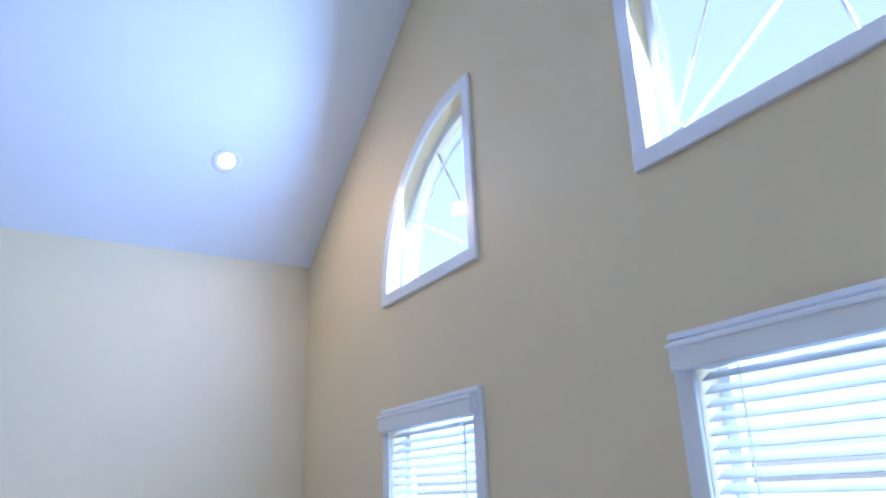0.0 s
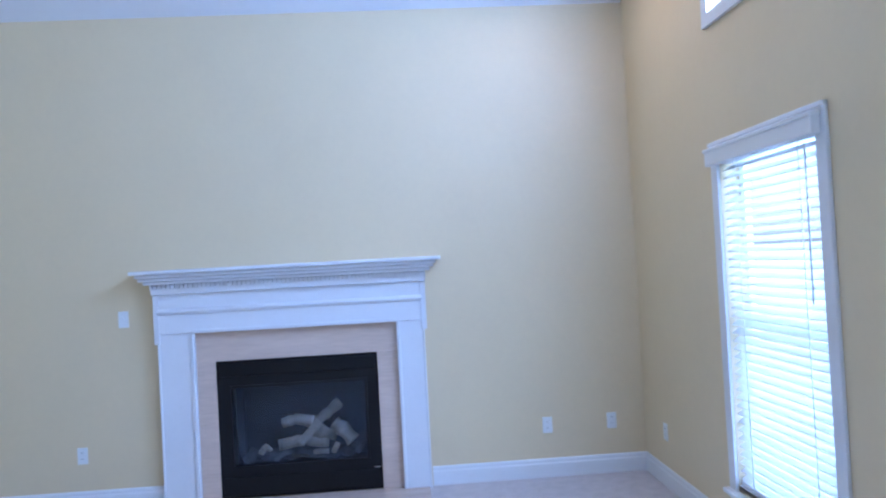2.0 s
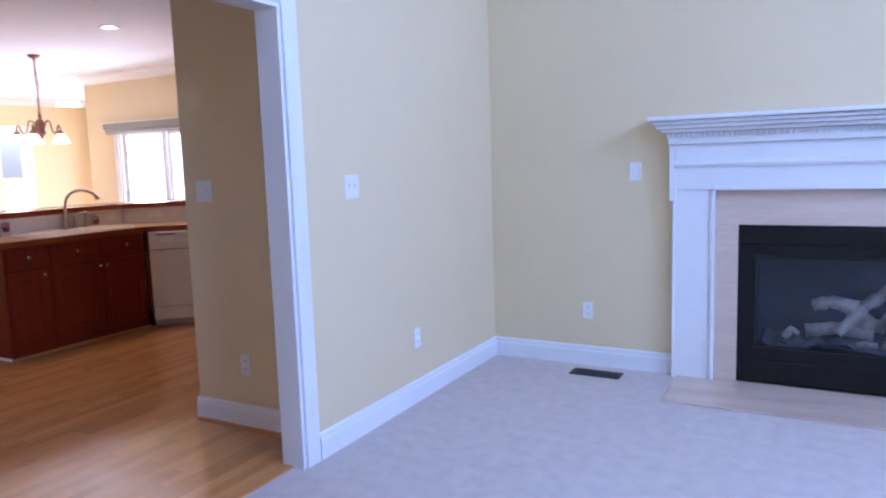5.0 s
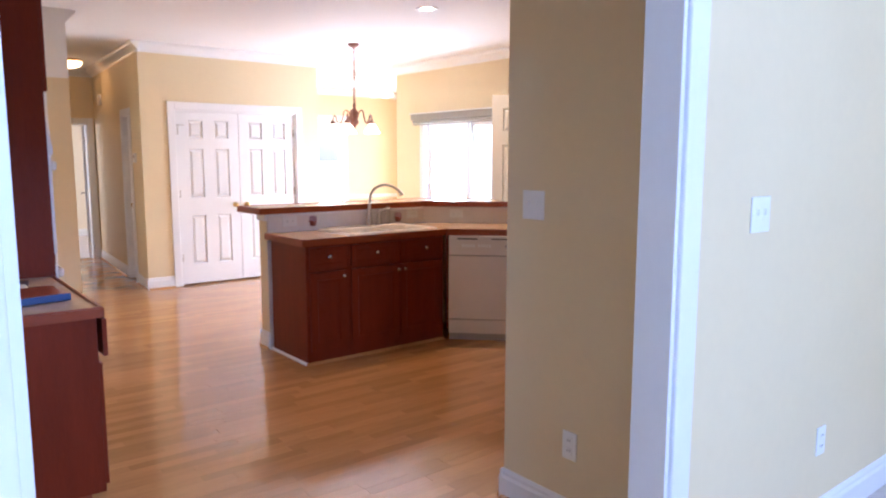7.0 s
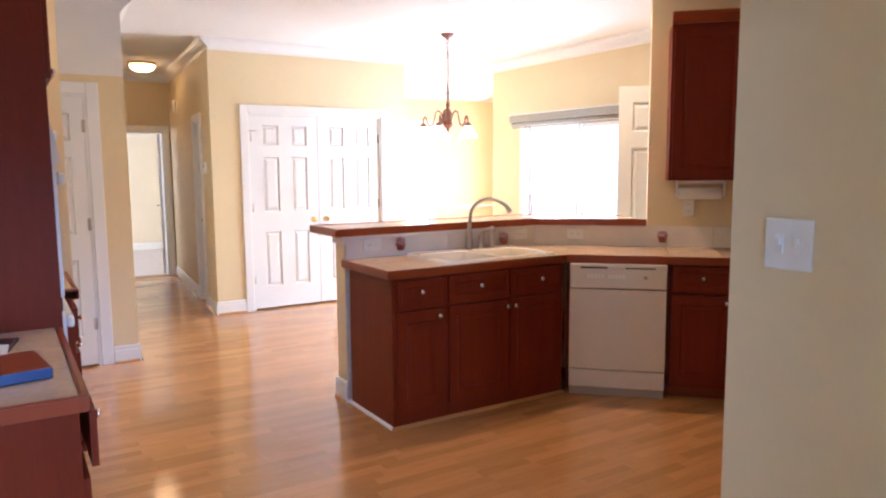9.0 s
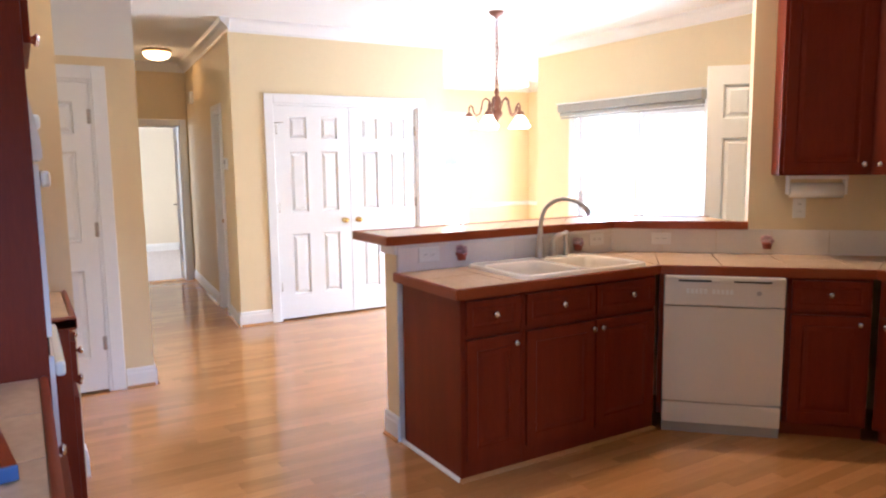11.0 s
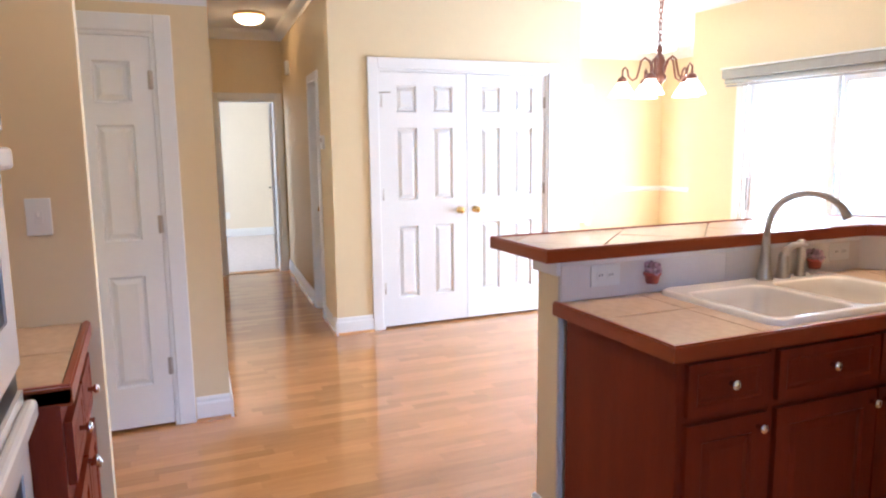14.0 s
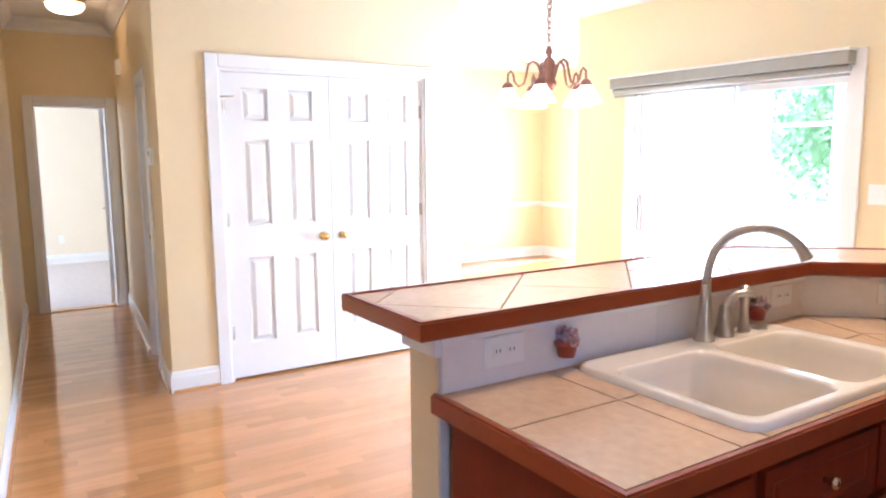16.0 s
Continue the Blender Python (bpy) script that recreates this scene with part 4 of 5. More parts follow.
def floor_vent(m, label):
    v = thing("floor_vent", m, label, "vent")
    f = box(-0.165, 0.165, -0.065, -0.048, 0, 0.008, 0.002)
    bx(f, -0.165, 0.165, 0.048, 0.065, 0, 0.008, 0.002)
    bx(f, -0.165, -0.148, -0.048, 0.048, 0, 0.008, 0.002)
    bx(f, 0.148, 0.165, -0.048, 0.048, 0, 0.008, 0.002)
    part("frame", f, DARKM, v)
    part("backing", box(-0.148, 0.148, -0.048, 0.048, 0.0005, 0.002), BLACK, v)
    first = None
    for k in range(20):
        if first is None:
            first = ob = part("slat", box(-0.003, 0.003, -0.047, 0.047, 0.0025, 0.007), DARKM, v)
        else:
            ob = new("slat", first.data)
            ob.parent = v
        ob.matrix_basis = pose(-0.14 + k * 0.0147, 0, 0, 0, 0, 0)


floor_vent(pose(-0.925, 5.55, 0.001), "dark bronze floor register in the carpet by the fireplace wall")
floor_vent(pose(2.85, 4.05, 0.001, 0, 0, 90), "dark bronze floor register in the carpet under the window")


def downlight(m, label):
    o = thing("ceiling_light", m, label, "ceiling light")
    b = lathe(bmesh.new(), [(0.058, -0.002), (0.085, -0.008), (0.098, -0.006), (0.100, 0.0), (0.058, 0.001)], 24)
    part("trim_ring", b, TRIM, o)
    part("lens", lathe(bmesh.new(), [(0.057, -0.001), (0.05, -0.006), (0.02, -0.010)], 20), LAMPW, o)


sl = math.degrees(math.atan(SLOPE))
downlight(pose(2.115, 5.095, EAVE + SLOPE * (YF - 5.095) - 0.002, -sl, 0, 0), "lit recessed ceiling lamp with white trim ring in the sloped ceiling")
downlight(pose(-0.6, 5.095, EAVE + SLOPE * (YF - 5.095) - 0.002, -sl, 0, 0), "lit recessed ceiling lamp with white trim ring in the sloped ceiling")
downlight(pose(-5.52, 5.57, CZ - 0.001), "lit recessed ceiling lamp with white trim ring in the kitchen")
# fitting for the added lamp, in ceiling that stays out of view
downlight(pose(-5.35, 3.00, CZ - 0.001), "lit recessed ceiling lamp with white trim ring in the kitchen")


# ---- kitchen cabinets ----
def cab_door(parent, x0, x1, z0, z1, knob_at=None, name="door", y=-0.02):
    d = part(name, panelled(bmesh.new(), x0, x1, z0, z1, y, y + 0.019, [(x0 + 0.055, x1 - 0.055, z0 + 0.055, z1 - 0.055)] if z1 - z0 > 0.2 else [(x0 + 0.03, x1 - 0.03, z0 + 0.03, z1 - 0.03)],
                            ((0, 0), (0.006, 0.006), (0.012, 0.006), (0.032, 0.001)) if z1 - z0 > 0.2 else ((0, 0), (0.006, 0.003), (0.010, 0.003), (0.02, 0.0005))), CHERRY, parent)
    if knob_at:
        k = lathe(bmesh.new(), [(0.007, 0), (0.006, 0.012), (0.013, 0.018), (0.016, 0.024), (0.013, 0.030), (0.005, 0.032)], 12, (knob_at[0], y, knob_at[1]), "y")
        part("knob", k, CHROME, d, "small chrome knob")
    return d


def base_unit(m, w, doors, drawers, label, h=0.872, depth=0.56, kick=0.0, hollow=False):
    """A base cabinet; doors and drawers are (x0, x1, z0, z1, knob x, knob z)."""
    c = thing("base_cabinet", m, label, "cabinet", "kitchen base cabinets")
    if hollow:
        for nm, q in (("side_panel", (0, 0.018, 0, depth, kick, h)), ("side_panel", (w - 0.018, w, 0, depth, kick, h)), ("face_frame", (0.018, w - 0.018, 0, 0.012, kick, h)),
                      ("back_panel", (0.018, w - 0.018, depth - 0.012, depth, kick, h)), ("bottom", (0.018, w - 0.018, 0.012, depth - 0.012, kick, kick + 0.02))):
            part(nm, box(*q), CHERRY, c)
    else:
        part("body", box(0, w, 0, depth, kick, h, 0.002), CHERRY, c)
    if kick:
        part("plinth", box(0.002, w - 0.002, 0.06, depth - 0.01, 0, kick - 0.001), CHERRYH, c)
    for x0, x1, z0, z1, kx, kz in doors:
        cab_door(c, x0, x1, z0, z1, (kx, kz))
    for x0, x1, z0, z1, kx, kz in drawers:
        cab_door(c, x0, x1, z0, z1, (kx, kz), "drawer_front")
    return c


EAST = lambda y: pose(-5.07, y, 0, 0, 0, 90)
base_unit(EAST(4.14), 0.345, [(0.025, 0.325, 0.10, 0.675, 0.29, 0.635)], [(0.025, 0.325, 0.70, 0.855, 0.175, 0.785)], "dark cherry base cabinet with one drawer at the peninsula end")
base_unit(EAST(4.487), 0.90, [(0.02, 0.455, 0.10, 0.675, 0.43, 0.635), (0.465, 0.885, 0.10, 0.675, 0.49, 0.635)],
          [(0.02, 0.455, 0.70, 0.855, 0.235, 0.785), (0.465, 0.885, 0.70, 0.855, 0.70, 0.785)], "dark cherry double sink cabinet with false drawers", hollow=True)
structure("trim", sweep(bmesh.new(), SHOE, (-5.09 + 0.004, 4.13, 0), (-5.09 + 0.004, 5.40, 0), (1, 0, 0)), WOODJ, "oak shoe moulding along the peninsula cabinets", "moulding")
structure("trim", sweep(bmesh.new(), SHOE, (-5.66, 4.156, 0), (-5.075, 4.156, 0), (0, -1, 0)), PLASTIC, "pale shoe moulding along the peninsula end", "moulding")

DIAG = lambda s: pose(-5.07 + s * 0.70711, 5.414 + s * 0.70711, 0, 0, 0, 45)
base_unit(DIAG(0.645), 0.40, [(0.02, 0.38, 0.10, 0.675, 0.34, 0.635)], [(0.02, 0.38, 0.70, 0.855, 0.20, 0.785)], "dark cherry base cabinet with one drawer beside the dishwasher", depth=0.50, kick=0.08)
base_unit(pose(-4.305, 6.167, 0), 0.50, [(0.02, 0.485, 0.10, 0.675, 0.06, 0.635)], [(0.02, 0.485, 0.70, 0.855, 0.25, 0.785)], "dark cherry corner base cabinet with one drawer", depth=0.54, kick=0.08)
base_unit(pose(-3.80, 6.167, 0), 0.60, [(0.02, 0.58, 0.10, 0.675, 0.06, 0.635)], [(0.02, 0.58, 0.70, 0.855, 0.30, 0.785)], "dark cherry base cabinet with one drawer", depth=0.54, kick=0.08)

dw = thing("dishwasher", (DIAG(0.03) @ pose(0, -0.012, 0)), "white built-in dishwasher with control panel and grey plinth", "dishwasher")
part("tub", box(0.003, 0.597, 0.0, 0.48, 0.055, 0.865), GREYP, dw)
_arc = [(0.60 * k / 36, -0.022 - 0.011 * (1 - (k / 18 - 1) ** 2)) for k in range(37)]
part("door_panel", prism(bmesh.new(), _arc + [(0.60, -0.001), (0.0, -0.001)], 0.180, 0.702), ALMOND, dw)
cp = box(0.0, 0.60, -0.040, -0.001, 0.707, 0.868, 0.010)
cpo = part("control_panel", cp, ALMOND, dw)
part("vent_slot", box(0.07, 0.235, -0.0415, -0.039, 0.838, 0.848), BLACK, cpo)
part("door_latch", box(0.235, 0.345, -0.046, -0.039, 0.835, 0.852, 0.003), ALMOND, cpo)
part("vent_slot", box(0.345, 0.53, -0.0415, -0.039, 0.838, 0.846), BLACK, cpo)
for k in range(10):
    x = 0.11 + k * 0.022 + (0.02 if k > 4 else 0)
    part("button", box(x, x + 0.016, -0.0425, -0.039, 0.775, 0.80, 0.002), PLASTIC, cpo)
part("dial", lathe(bmesh.new(), [(0.013, 0), (0.013, 0.004), (0.011, 0.006)], 14, (0.47, -0.0395, 0.785), "y"), GREYP, cpo)
part("lower_panel", box(0.0, 0.60, -0.026, -0.001, 0.055, 0.172, 0.006), ALMOND, dw)
part("plinth", box(0.003, 0.597, -0.012, 0.05, 0.0, 0.053, 0.003), GREYP, dw)
tagged(part("filler_strip", box(0.0, 0.027, 0.0, 0.02, 0.09, 0.870), CHERRY), "dark cherry filler strip beside the dishwasher", "filler", "", "structure").matrix_basis = DIAG(0.002)

# counter tops
P1 = [(-5.665, 4.105), (-5.045, 4.105), (-5.045, 5.402), (-5.665, 5.63)]
P2 = [(-5.665, 5.63), (-5.045, 5.402), (-4.31, 6.137), (-4.56, 6.732)]
P3 = [(-4.56, 6.732), (-4.31, 6.137), (SX - 0.004, 6.137), (SX - 0.004, 6.732)]
ct = thing("countertop", pose(-5.35, 4.8, 0.874), "beige tiled countertop with cherry wood edging", "countertop")


def world_part(name, bm, material, parent, label=""):
    """A part whose mesh is given in world places."""
    ob = part(name, bm, material, parent, label)
    ob.matrix_parent_inverse = parent.matrix_basis.inverted()
    return ob


SINK = (-5.632, -5.085, 4.525, 5.365)


def ring_cut(poly, cut):
    """The pieces of a convex outline left round a rectangle (x0, x1, y0, y1)."""
    x0, x1, y0, y1 = cut
    mid = clip(clip(poly, (0, y0), (1, y0)), (1, y1), (0, y1))
    out = [clip(poly, (1, y0), (0, y0)), clip(poly, (0, y1), (1, y1)), clip(mid, (x0, 0), (x0, 1)), clip(mid, (x1, 1), (x1, 0))]
    return [p for p in out if len(p) >= 3]


def tiles_world(parent, polys, size, angle, z0, z1, material, origin):
    before = set(bpy.data.objects)
    for q in polys:
        tile_field(parent, q, size, angle, z0, z1, material, origin)
    for ob in set(bpy.data.objects) - before:
        ob.matrix_parent_inverse = parent.matrix_basis.inverted()


cutr = (SINK[0] + 0.02, SINK[1] - 0.02, SINK[2] + 0.02, SINK[3] - 0.02)
bed = bmesh.new()
for q in ring_cut(P1, cutr):
    prism(bed, q, 0.876, 0.908)
prism(bed, P2, 0.876, 0.908)
prism(bed, P3, 0.876, 0.908)
world_part("grout_bed", bed, GROUT, ct)
I1 = [(-5.663, 4.128), (-5.068, 4.128), (-5.068, 5.412), (-5.663, 5.63)]
I2 = [(-5.663, 5.63), (-5.068, 5.412), (-4.319, 6.16), (-4.558, 6.730)]
I3 = [(-4.558, 6.730), (-4.319, 6.16), (SX - 0.006, 6.16), (SX - 0.006, 6.730)]
tiles_world(ct, ring_cut(I1, cutr), 0.325, 0, 0.9085, 0.9150, TILE, (-5.068 - 0.325 * 3, 4.128))
tiles_world(ct, [I2], 0.325, 45, 0.9085, 0.9150, TILE, (-5.068, 5.412))
tiles_world(ct, [I3], 0.325, 0, 0.9085, 0.9150, TILE, (-4.319, 6.16))


def edging(pts, z0, z1, parent, t=0.022):
    """A wooden nosing along an open line of points, thickness to its left."""
    P = [Vector(p) for p in pts]
    N = []
    for a, b in zip(P, P[1:]):
        d = (b - a).normalized()
        N.append(Vector((-d.y, d.x)))
    inner_line = []
    for k, p in enumerate(P):
        if k == 0 or k == len(P) - 1:
            inner_line.append(p + N[min(k, len(N) - 1)] * t)
        else:
            m = (N[k - 1] + N[k]).normalized()
            inner_line.append(p + m * (t / m.dot(N[k])))
    for k in range(len(P) - 1):
        e = (P[k + 1] - P[k]).normalized() * 0.0004
        bm = prism(bmesh.new(), [tuple(P[k] + e), tuple(P[k + 1] - e), tuple(inner_line[k + 1] - e), tuple(inner_line[k] + e)], z0, z1)
        bmesh.ops.bevel(bm, geom=[q for q in bm.edges if abs(q.verts[0].co.z - q.verts[1].co.z) < 1e-4 and (q.verts[0].co.xy - q.verts[1].co.xy).length > 0.05], offset=0.005, segments=2, affect="EDGES")
        world_part("wood_edge", bm, CHERRYH, parent, "cherry wood nosing")


edging([(-5.665, 4.103), (-5.043, 4.103), (-5.043, 5.402), (-4.31, 6.135), (SX - 0.004, 6.135)], 0.868, 0.919, ct)

# breakfast bar
U = Vector((0.70711, 0.70711))
pw = bmesh.new()
prism(pw, [(-5.80, 4.125), (-5.668, 4.125), (-5.668, 5.63), (-5.80, 5.685)], 0, 1.066)
E1 = Vector((-5.668, 5.63)) + U * 0.80
E2 = Vector((-5.80, 5.685)) + U * 0.80
prism(pw, [(-5.80, 5.685), (-5.668, 5.63), tuple(E1), tuple(E2)], 0, 1.066)
structure("wall_pony", pw, WALL, "low yellow painted wall carrying the breakfast bar", "wall")
fw = bmesh.new()
prism(fw, [tuple(E1 + Vector((-0.085, 0.085))), tuple(E1), (-4.56, 6.737), (-4.645, 6.822)], 0, CZ)
structure("wall_kitchen_diagonal", fw, WALL, "yellow painted diagonal kitchen wall", "wall")
baseboard((-5.81, 4.125, 0), (-5.655, 4.125, 0), (0, -1, 0), WOODJ)
baseboard((-5.80, 5.68, 0), (-5.80, 4.11, 0), (-1, 0, 0), WOODJ)
sp = bmesh.new()
prism(sp, [(-5.668, 4.127), (-5.661, 4.127), (-5.661, 5.628), (-5.668, 5.63)], 0.0, 1.064)
structure("backsplash", sp, GROUTW, "white painted backsplash panel behind the sink", "backsplash")
bs = thing("tiled_backsplash", pose(-5.2, 6.0, 0.92), "cream tiled backsplash strip along the diagonal counter", "backsplash", "", "structure")
s0 = Vector((-5.661, 5.630))
for k in range(5):
    a, b = s0 + U * (0.31 * k + 0.0015), s0 + U * (0.31 * (k + 1) - 0.0015)
    n = Vector((0.7071, -0.7071)) * 0.007
    world_part("tile", prism(bmesh.new(), [tuple(a), tuple(a + n), tuple(b + n), tuple(b)], 0.9155, 1.063), SPLASH, bs)
for k in range(6):
    a = -4.55 + 0.30 * k
    world_part("tile", box(a + 0.0015, a + 0.2985, 6.729, 6.7365, 0.9155, 1.063), SPLASH, bs)
for k in range(2):
    a = 4.13 + 0.75 * k
    world_part("tile", box(-5.6605, -5.6535, a + 0.0006, a + 0.7494, 0.9155, 1.063), SPLASH, bs)

bar = thing("bar_top", pose(-5.8, 4.9, 1.067), "raised breakfast bar top of diagonal beige tiles with cherry wood edge", "bar counter")
B1 = [(-6.03, 4.045), (-5.61, 4.045), (-5.61, 5.607), (-6.03, 5.781)]
BE1 = Vector((-5.61, 5.607)) + U * 0.77
BE2 = Vector((-6.03, 5.781)) + U * 0.77
B2 = [(-6.03, 5.781), (-5.61, 5.607), tuple(BE1), tuple(BE2)]
bb = bmesh.new()
prism(bb, B1, 1.068, 1.100)
prism(bb, B2, 1.068, 1.100)
world_part("bar_bed", bb, GROUT, bar)
J1 = [(-6.008, 4.067), (-5.632, 4.067), (-5.632, 5.616), (-6.008, 5.772)]
J2 = [(-6.008, 5.772), (-5.632, 5.616), tuple(Vector((-5.632, 5.616)) + U * 0.75), tuple(Vector((-6.008, 5.772)) + U * 0.75)]
tiles_world(bar, [J1], 0.325, 45, 1.1005, 1.108, TILE, (-5.865, 4.52))
tiles_world(bar, [J2], 0.325, 0, 1.1005, 1.108, TILE, (-5.82, 5.80))
edging([(-6.03, 4.043), (-5.608, 4.043), (-5.608, 5.607), tuple(BE1)], 1.064, 1.112, bar)
edging([tuple(BE2), (-6.032, 5.781), (-6.032, 4.043)], 1.064, 1.112, bar)
structure("trim", box(-5.81, -5.645, 4.105, 4.124, 1.01, 1.063, 0.004), TRIM, "white trim under the end of the breakfast bar", "trim")
structure("trim", sweep(bmesh.new(), [(0, 0), (0.01, 0), (0.02, 0.02), (0, 0.02)], (-5.653, 4.12, 1.043), (-5.653, 5.62, 1.043), (1, 0, 0)), TRIM, "white trim under the breakfast bar", "trim")

# sink: a rim with two bowls
def round_rect(x0, x1, y0, y1, r, n=5):
    pts = []
    for cx, cy, a0 in ((x1 - r, y0 + r, -90), (x1 - r, y1 - r, 0), (x0 + r, y1 - r, 90), (x0 + r, y0 + r, 180)):
        for k in range(n + 1):
            a = radians(a0 + 90 * k / n)
            pts.append((cx + r * math.cos(a), cy + r * math.sin(a)))
    return pts


sk = thing("kitchen_sink", pose((SINK[0] + SINK[1]) / 2, (SINK[2] + SINK[3]) / 2, 0.915), "white enamel double-bowl drop-in sink", "sink")
sw, sh = (SINK[1] - SINK[0]) / 2, (SINK[3] - SINK[2]) / 2
rimb = bmesh.new()
outer = [(*p, 0.0) for p in round_rect(-sw, sw, -sh, sh, 0.05)]
top = [(*p, 0.016) for p in round_rect(-sw + 0.004, sw - 0.004, -sh + 0.004, sh - 0.004, 0.05)]
crest = [(*p, 0.020) for p in round_rect(-sw + 0.014, sw - 0.014, -sh + 0.014, sh - 0.014, 0.045)]
flat = [(*p, 0.017) for p in round_rect(-sw + 0.026, sw - 0.026, -sh + 0.026, sh - 0.026, 0.04)]
rings = [[rimb.verts.new(p) for p in ring] for ring in (outer, top, crest, flat)]
for a, b in zip(rings, rings[1:]):
    for i in range(len(a)):
        f = rimb.faces.new((a[i], a[(i + 1) % len(a)], b[(i + 1) % len(b)], b[i]))
        f.smooth = True
bowls = [(-sw + 0.10, sw - 0.034, -sh + 0.034, -0.002 - 0.014), (-sw + 0.10, sw - 0.034, 0.014, sh - 0.034)]
loops = [rings[-1]]
for q in bowls:
    rr = [rimb.verts.new((*p, 0.017)) for p in round_rect(*q, 0.05)]
    loops.append(rr)
    levels = [(0.006, 0.008), (0.010, -0.03), (0.020, -0.13), (0.055, -0.165)]
    prev = rr
    for ins, z in levels:
        cur = [rimb.verts.new((*p, z)) for p in round_rect(q[0] + ins, q[1] - ins, q[2] + ins, q[3] - ins, 0.055)]
        for i in range(len(cur)):
            f = rimb.faces.new((prev[i], prev[(i + 1) % len(cur)], cur[(i + 1) % len(cur)], cur[i]))
            f.smooth = True
        prev = cur
    rimb.faces.new(prev)
edges = []
for lp in loops:
    for i in range(len(lp)):
        e = rimb.edges.get((lp[i], lp[(i + 1) % len(lp)])) or rimb.edges.new((lp[i], lp[(i + 1) % len(lp)]))
        edges.append(e)
bmesh.ops.triangle_fill(rimb, use_beauty=True, use_dissolve=False, edges=edges)
bmesh.ops.recalc_face_normals(rimb, faces=rimb.faces[:])
part("basin", rimb, ENAMEL, sk)
for q in bowls:
    cx, cy = (q[0] + q[1]) / 2, (q[2] + q[3]) / 2
    part("drain", lathe(bmesh.new(), [(0.045, -0.1645), (0.045, -0.162), (0.03, -0.163), (0.01, -0.1635)], 18, (cx, cy, 0)), STEEL, sk)
part("hole_cover", lathe(bmesh.new(), [(0.022, 0.017), (0.022, 0.020), (0.018, 0.022)], 16, (-sw + 0.055, 0.33, 0)), STEEL, sk)

fa = thing("faucet", pose(-5.585, 5.01, 0.932), "brushed nickel gooseneck kitchen faucet with side lever and sprayer", "faucet")
part("base", lathe(bmesh.new(), [(0.031, 0), (0.030, 0.01), (0.026, 0.03), (0.019, 0.10), (0.0135, 0.17)], 16), STEEL, fa)
neck = [(0, 0, 0.10), (0.002, 0.002, 0.20), (0.014, 0.016, 0.270), (0.045, 0.05, 0.318), (0.09, 0.10, 0.338), (0.132, 0.147, 0.325), (0.164, 0.184, 0.292), (0.182, 0.205, 0.248)]
fine = []
for i in range(len(neck) - 1):
    for t in range(4):
        p0, p1, p2, p3 = (Vector(neck[max(0, min(len(neck) - 1, i + k))]) for k in (-1, 0, 1, 2))
        s = t / 4
        fine.append(0.5 * ((2 * p1) + (p2 - p0) * s + (2 * p0 - 5 * p1 + 4 * p2 - p3) * s * s + (3 * p1 - p0 - 3 * p2 + p3) * s ** 3))
fine.append(Vector(neck[-1]))
part("spout", tube(bmesh.new(), fine, [0.0125 if i < len(fine) - 6 else 0.0125 + 0.0012 * (i - len(fine) + 6) for i in range(len(fine))], 12), STEEL, fa)
lv = part("lever_post", lathe(bmesh.new(), [(0.030, 0), (0.029, 0.008), (0.023, 0.03), (0.020, 0.07), (0.017, 0.09), (0.010, 0.10)], 16, (0, 0.095, 0)), STEEL, fa)
part("lever", tube(bmesh.new(), [(0, 0.095, 0.075), (0.004, 0.104, 0.108), (0.016, 0.125, 0.128), (0.034, 0.150, 0.132), (0.050, 0.172, 0.124)], [0.016, 0.0145, 0.012, 0.010, 0.009], 10), STEEL, lv)
part("sprayer", lathe(bmesh.new(), [(0.022, 0), (0.020, 0.01), (0.014, 0.04), (0.014, 0.09), (0.019, 0.12), (0.017, 0.14), (0.008, 0.146)], 16, (0, 0.19, 0)), STEEL, fa)


def flower_decal(m, label):
    """A small pot of dried flowers fixed to the tiles."""
    o = thing("flower_pot", m, label, "flower pot", "small flower pots on the backsplash")
    part("pot", lathe(bmesh.new(), [(0.022, 0), (0.028, 0.030), (0.033, 0.031), (0.033, 0.040), (0.027, 0.040)], 14), POT, o)
    f = bmesh.new()
    rng = random.Random(5)
    for k in range(60):
        a, r = rng.uniform(0, 6.28), 0.042 * math.sqrt(rng.uniform(0, 1))
        bmesh.ops.create_icosphere(f, subdivisions=1, radius=rng.uniform(0.005, 0.009), matrix=Matrix.Translation((r * math.cos(a), 0.5 * r * math.sin(a), 0.044 + rng.uniform(0, 0.036) - r * 0.25)))
    part("flower_bunch", f, BLOOM, o)


flower_decal(pose(-5.630, 4.505, 0.955), "small red flower pot ornament with dried flowers by the sink")
flower_decal(pose(-5.625, 5.33, 0.945), "small red flower pot ornament with dried flowers behind the faucet")
fd = Vector((-5.661, 5.630)) + U * 0.90 + Vector((0.7071, -0.7071)) * 0.035
flower_decal(pose(fd.x, fd.y, 0.950), "small red flower pot ornament with dried flowers on the diagonal backsplash")
plate(pose(-5.6535, 4.312, 0.998, 0, 0, 90), 0.126, 0.080)
pd_ = Vector((-5.661, 5.630)) + U * 0.30 + Vector((0.7071, -0.7071)) * 0.0075
plate(pose(pd_.x, pd_.y, 1.0, 0, 0, 45), 0.116, 0.072)
plate(pose(-5.6535, 5.50, 1.0, 0, 0, 90), 0.116, 0.072)
pe_ = Vector((-5.661, 5.630)) + U * 1.07
plate(pose(pe_.x + 0.004, pe_.y - 0.004, 1.19, 0, 0, 45), label="white plastic wall outlet under the wall cabinet")


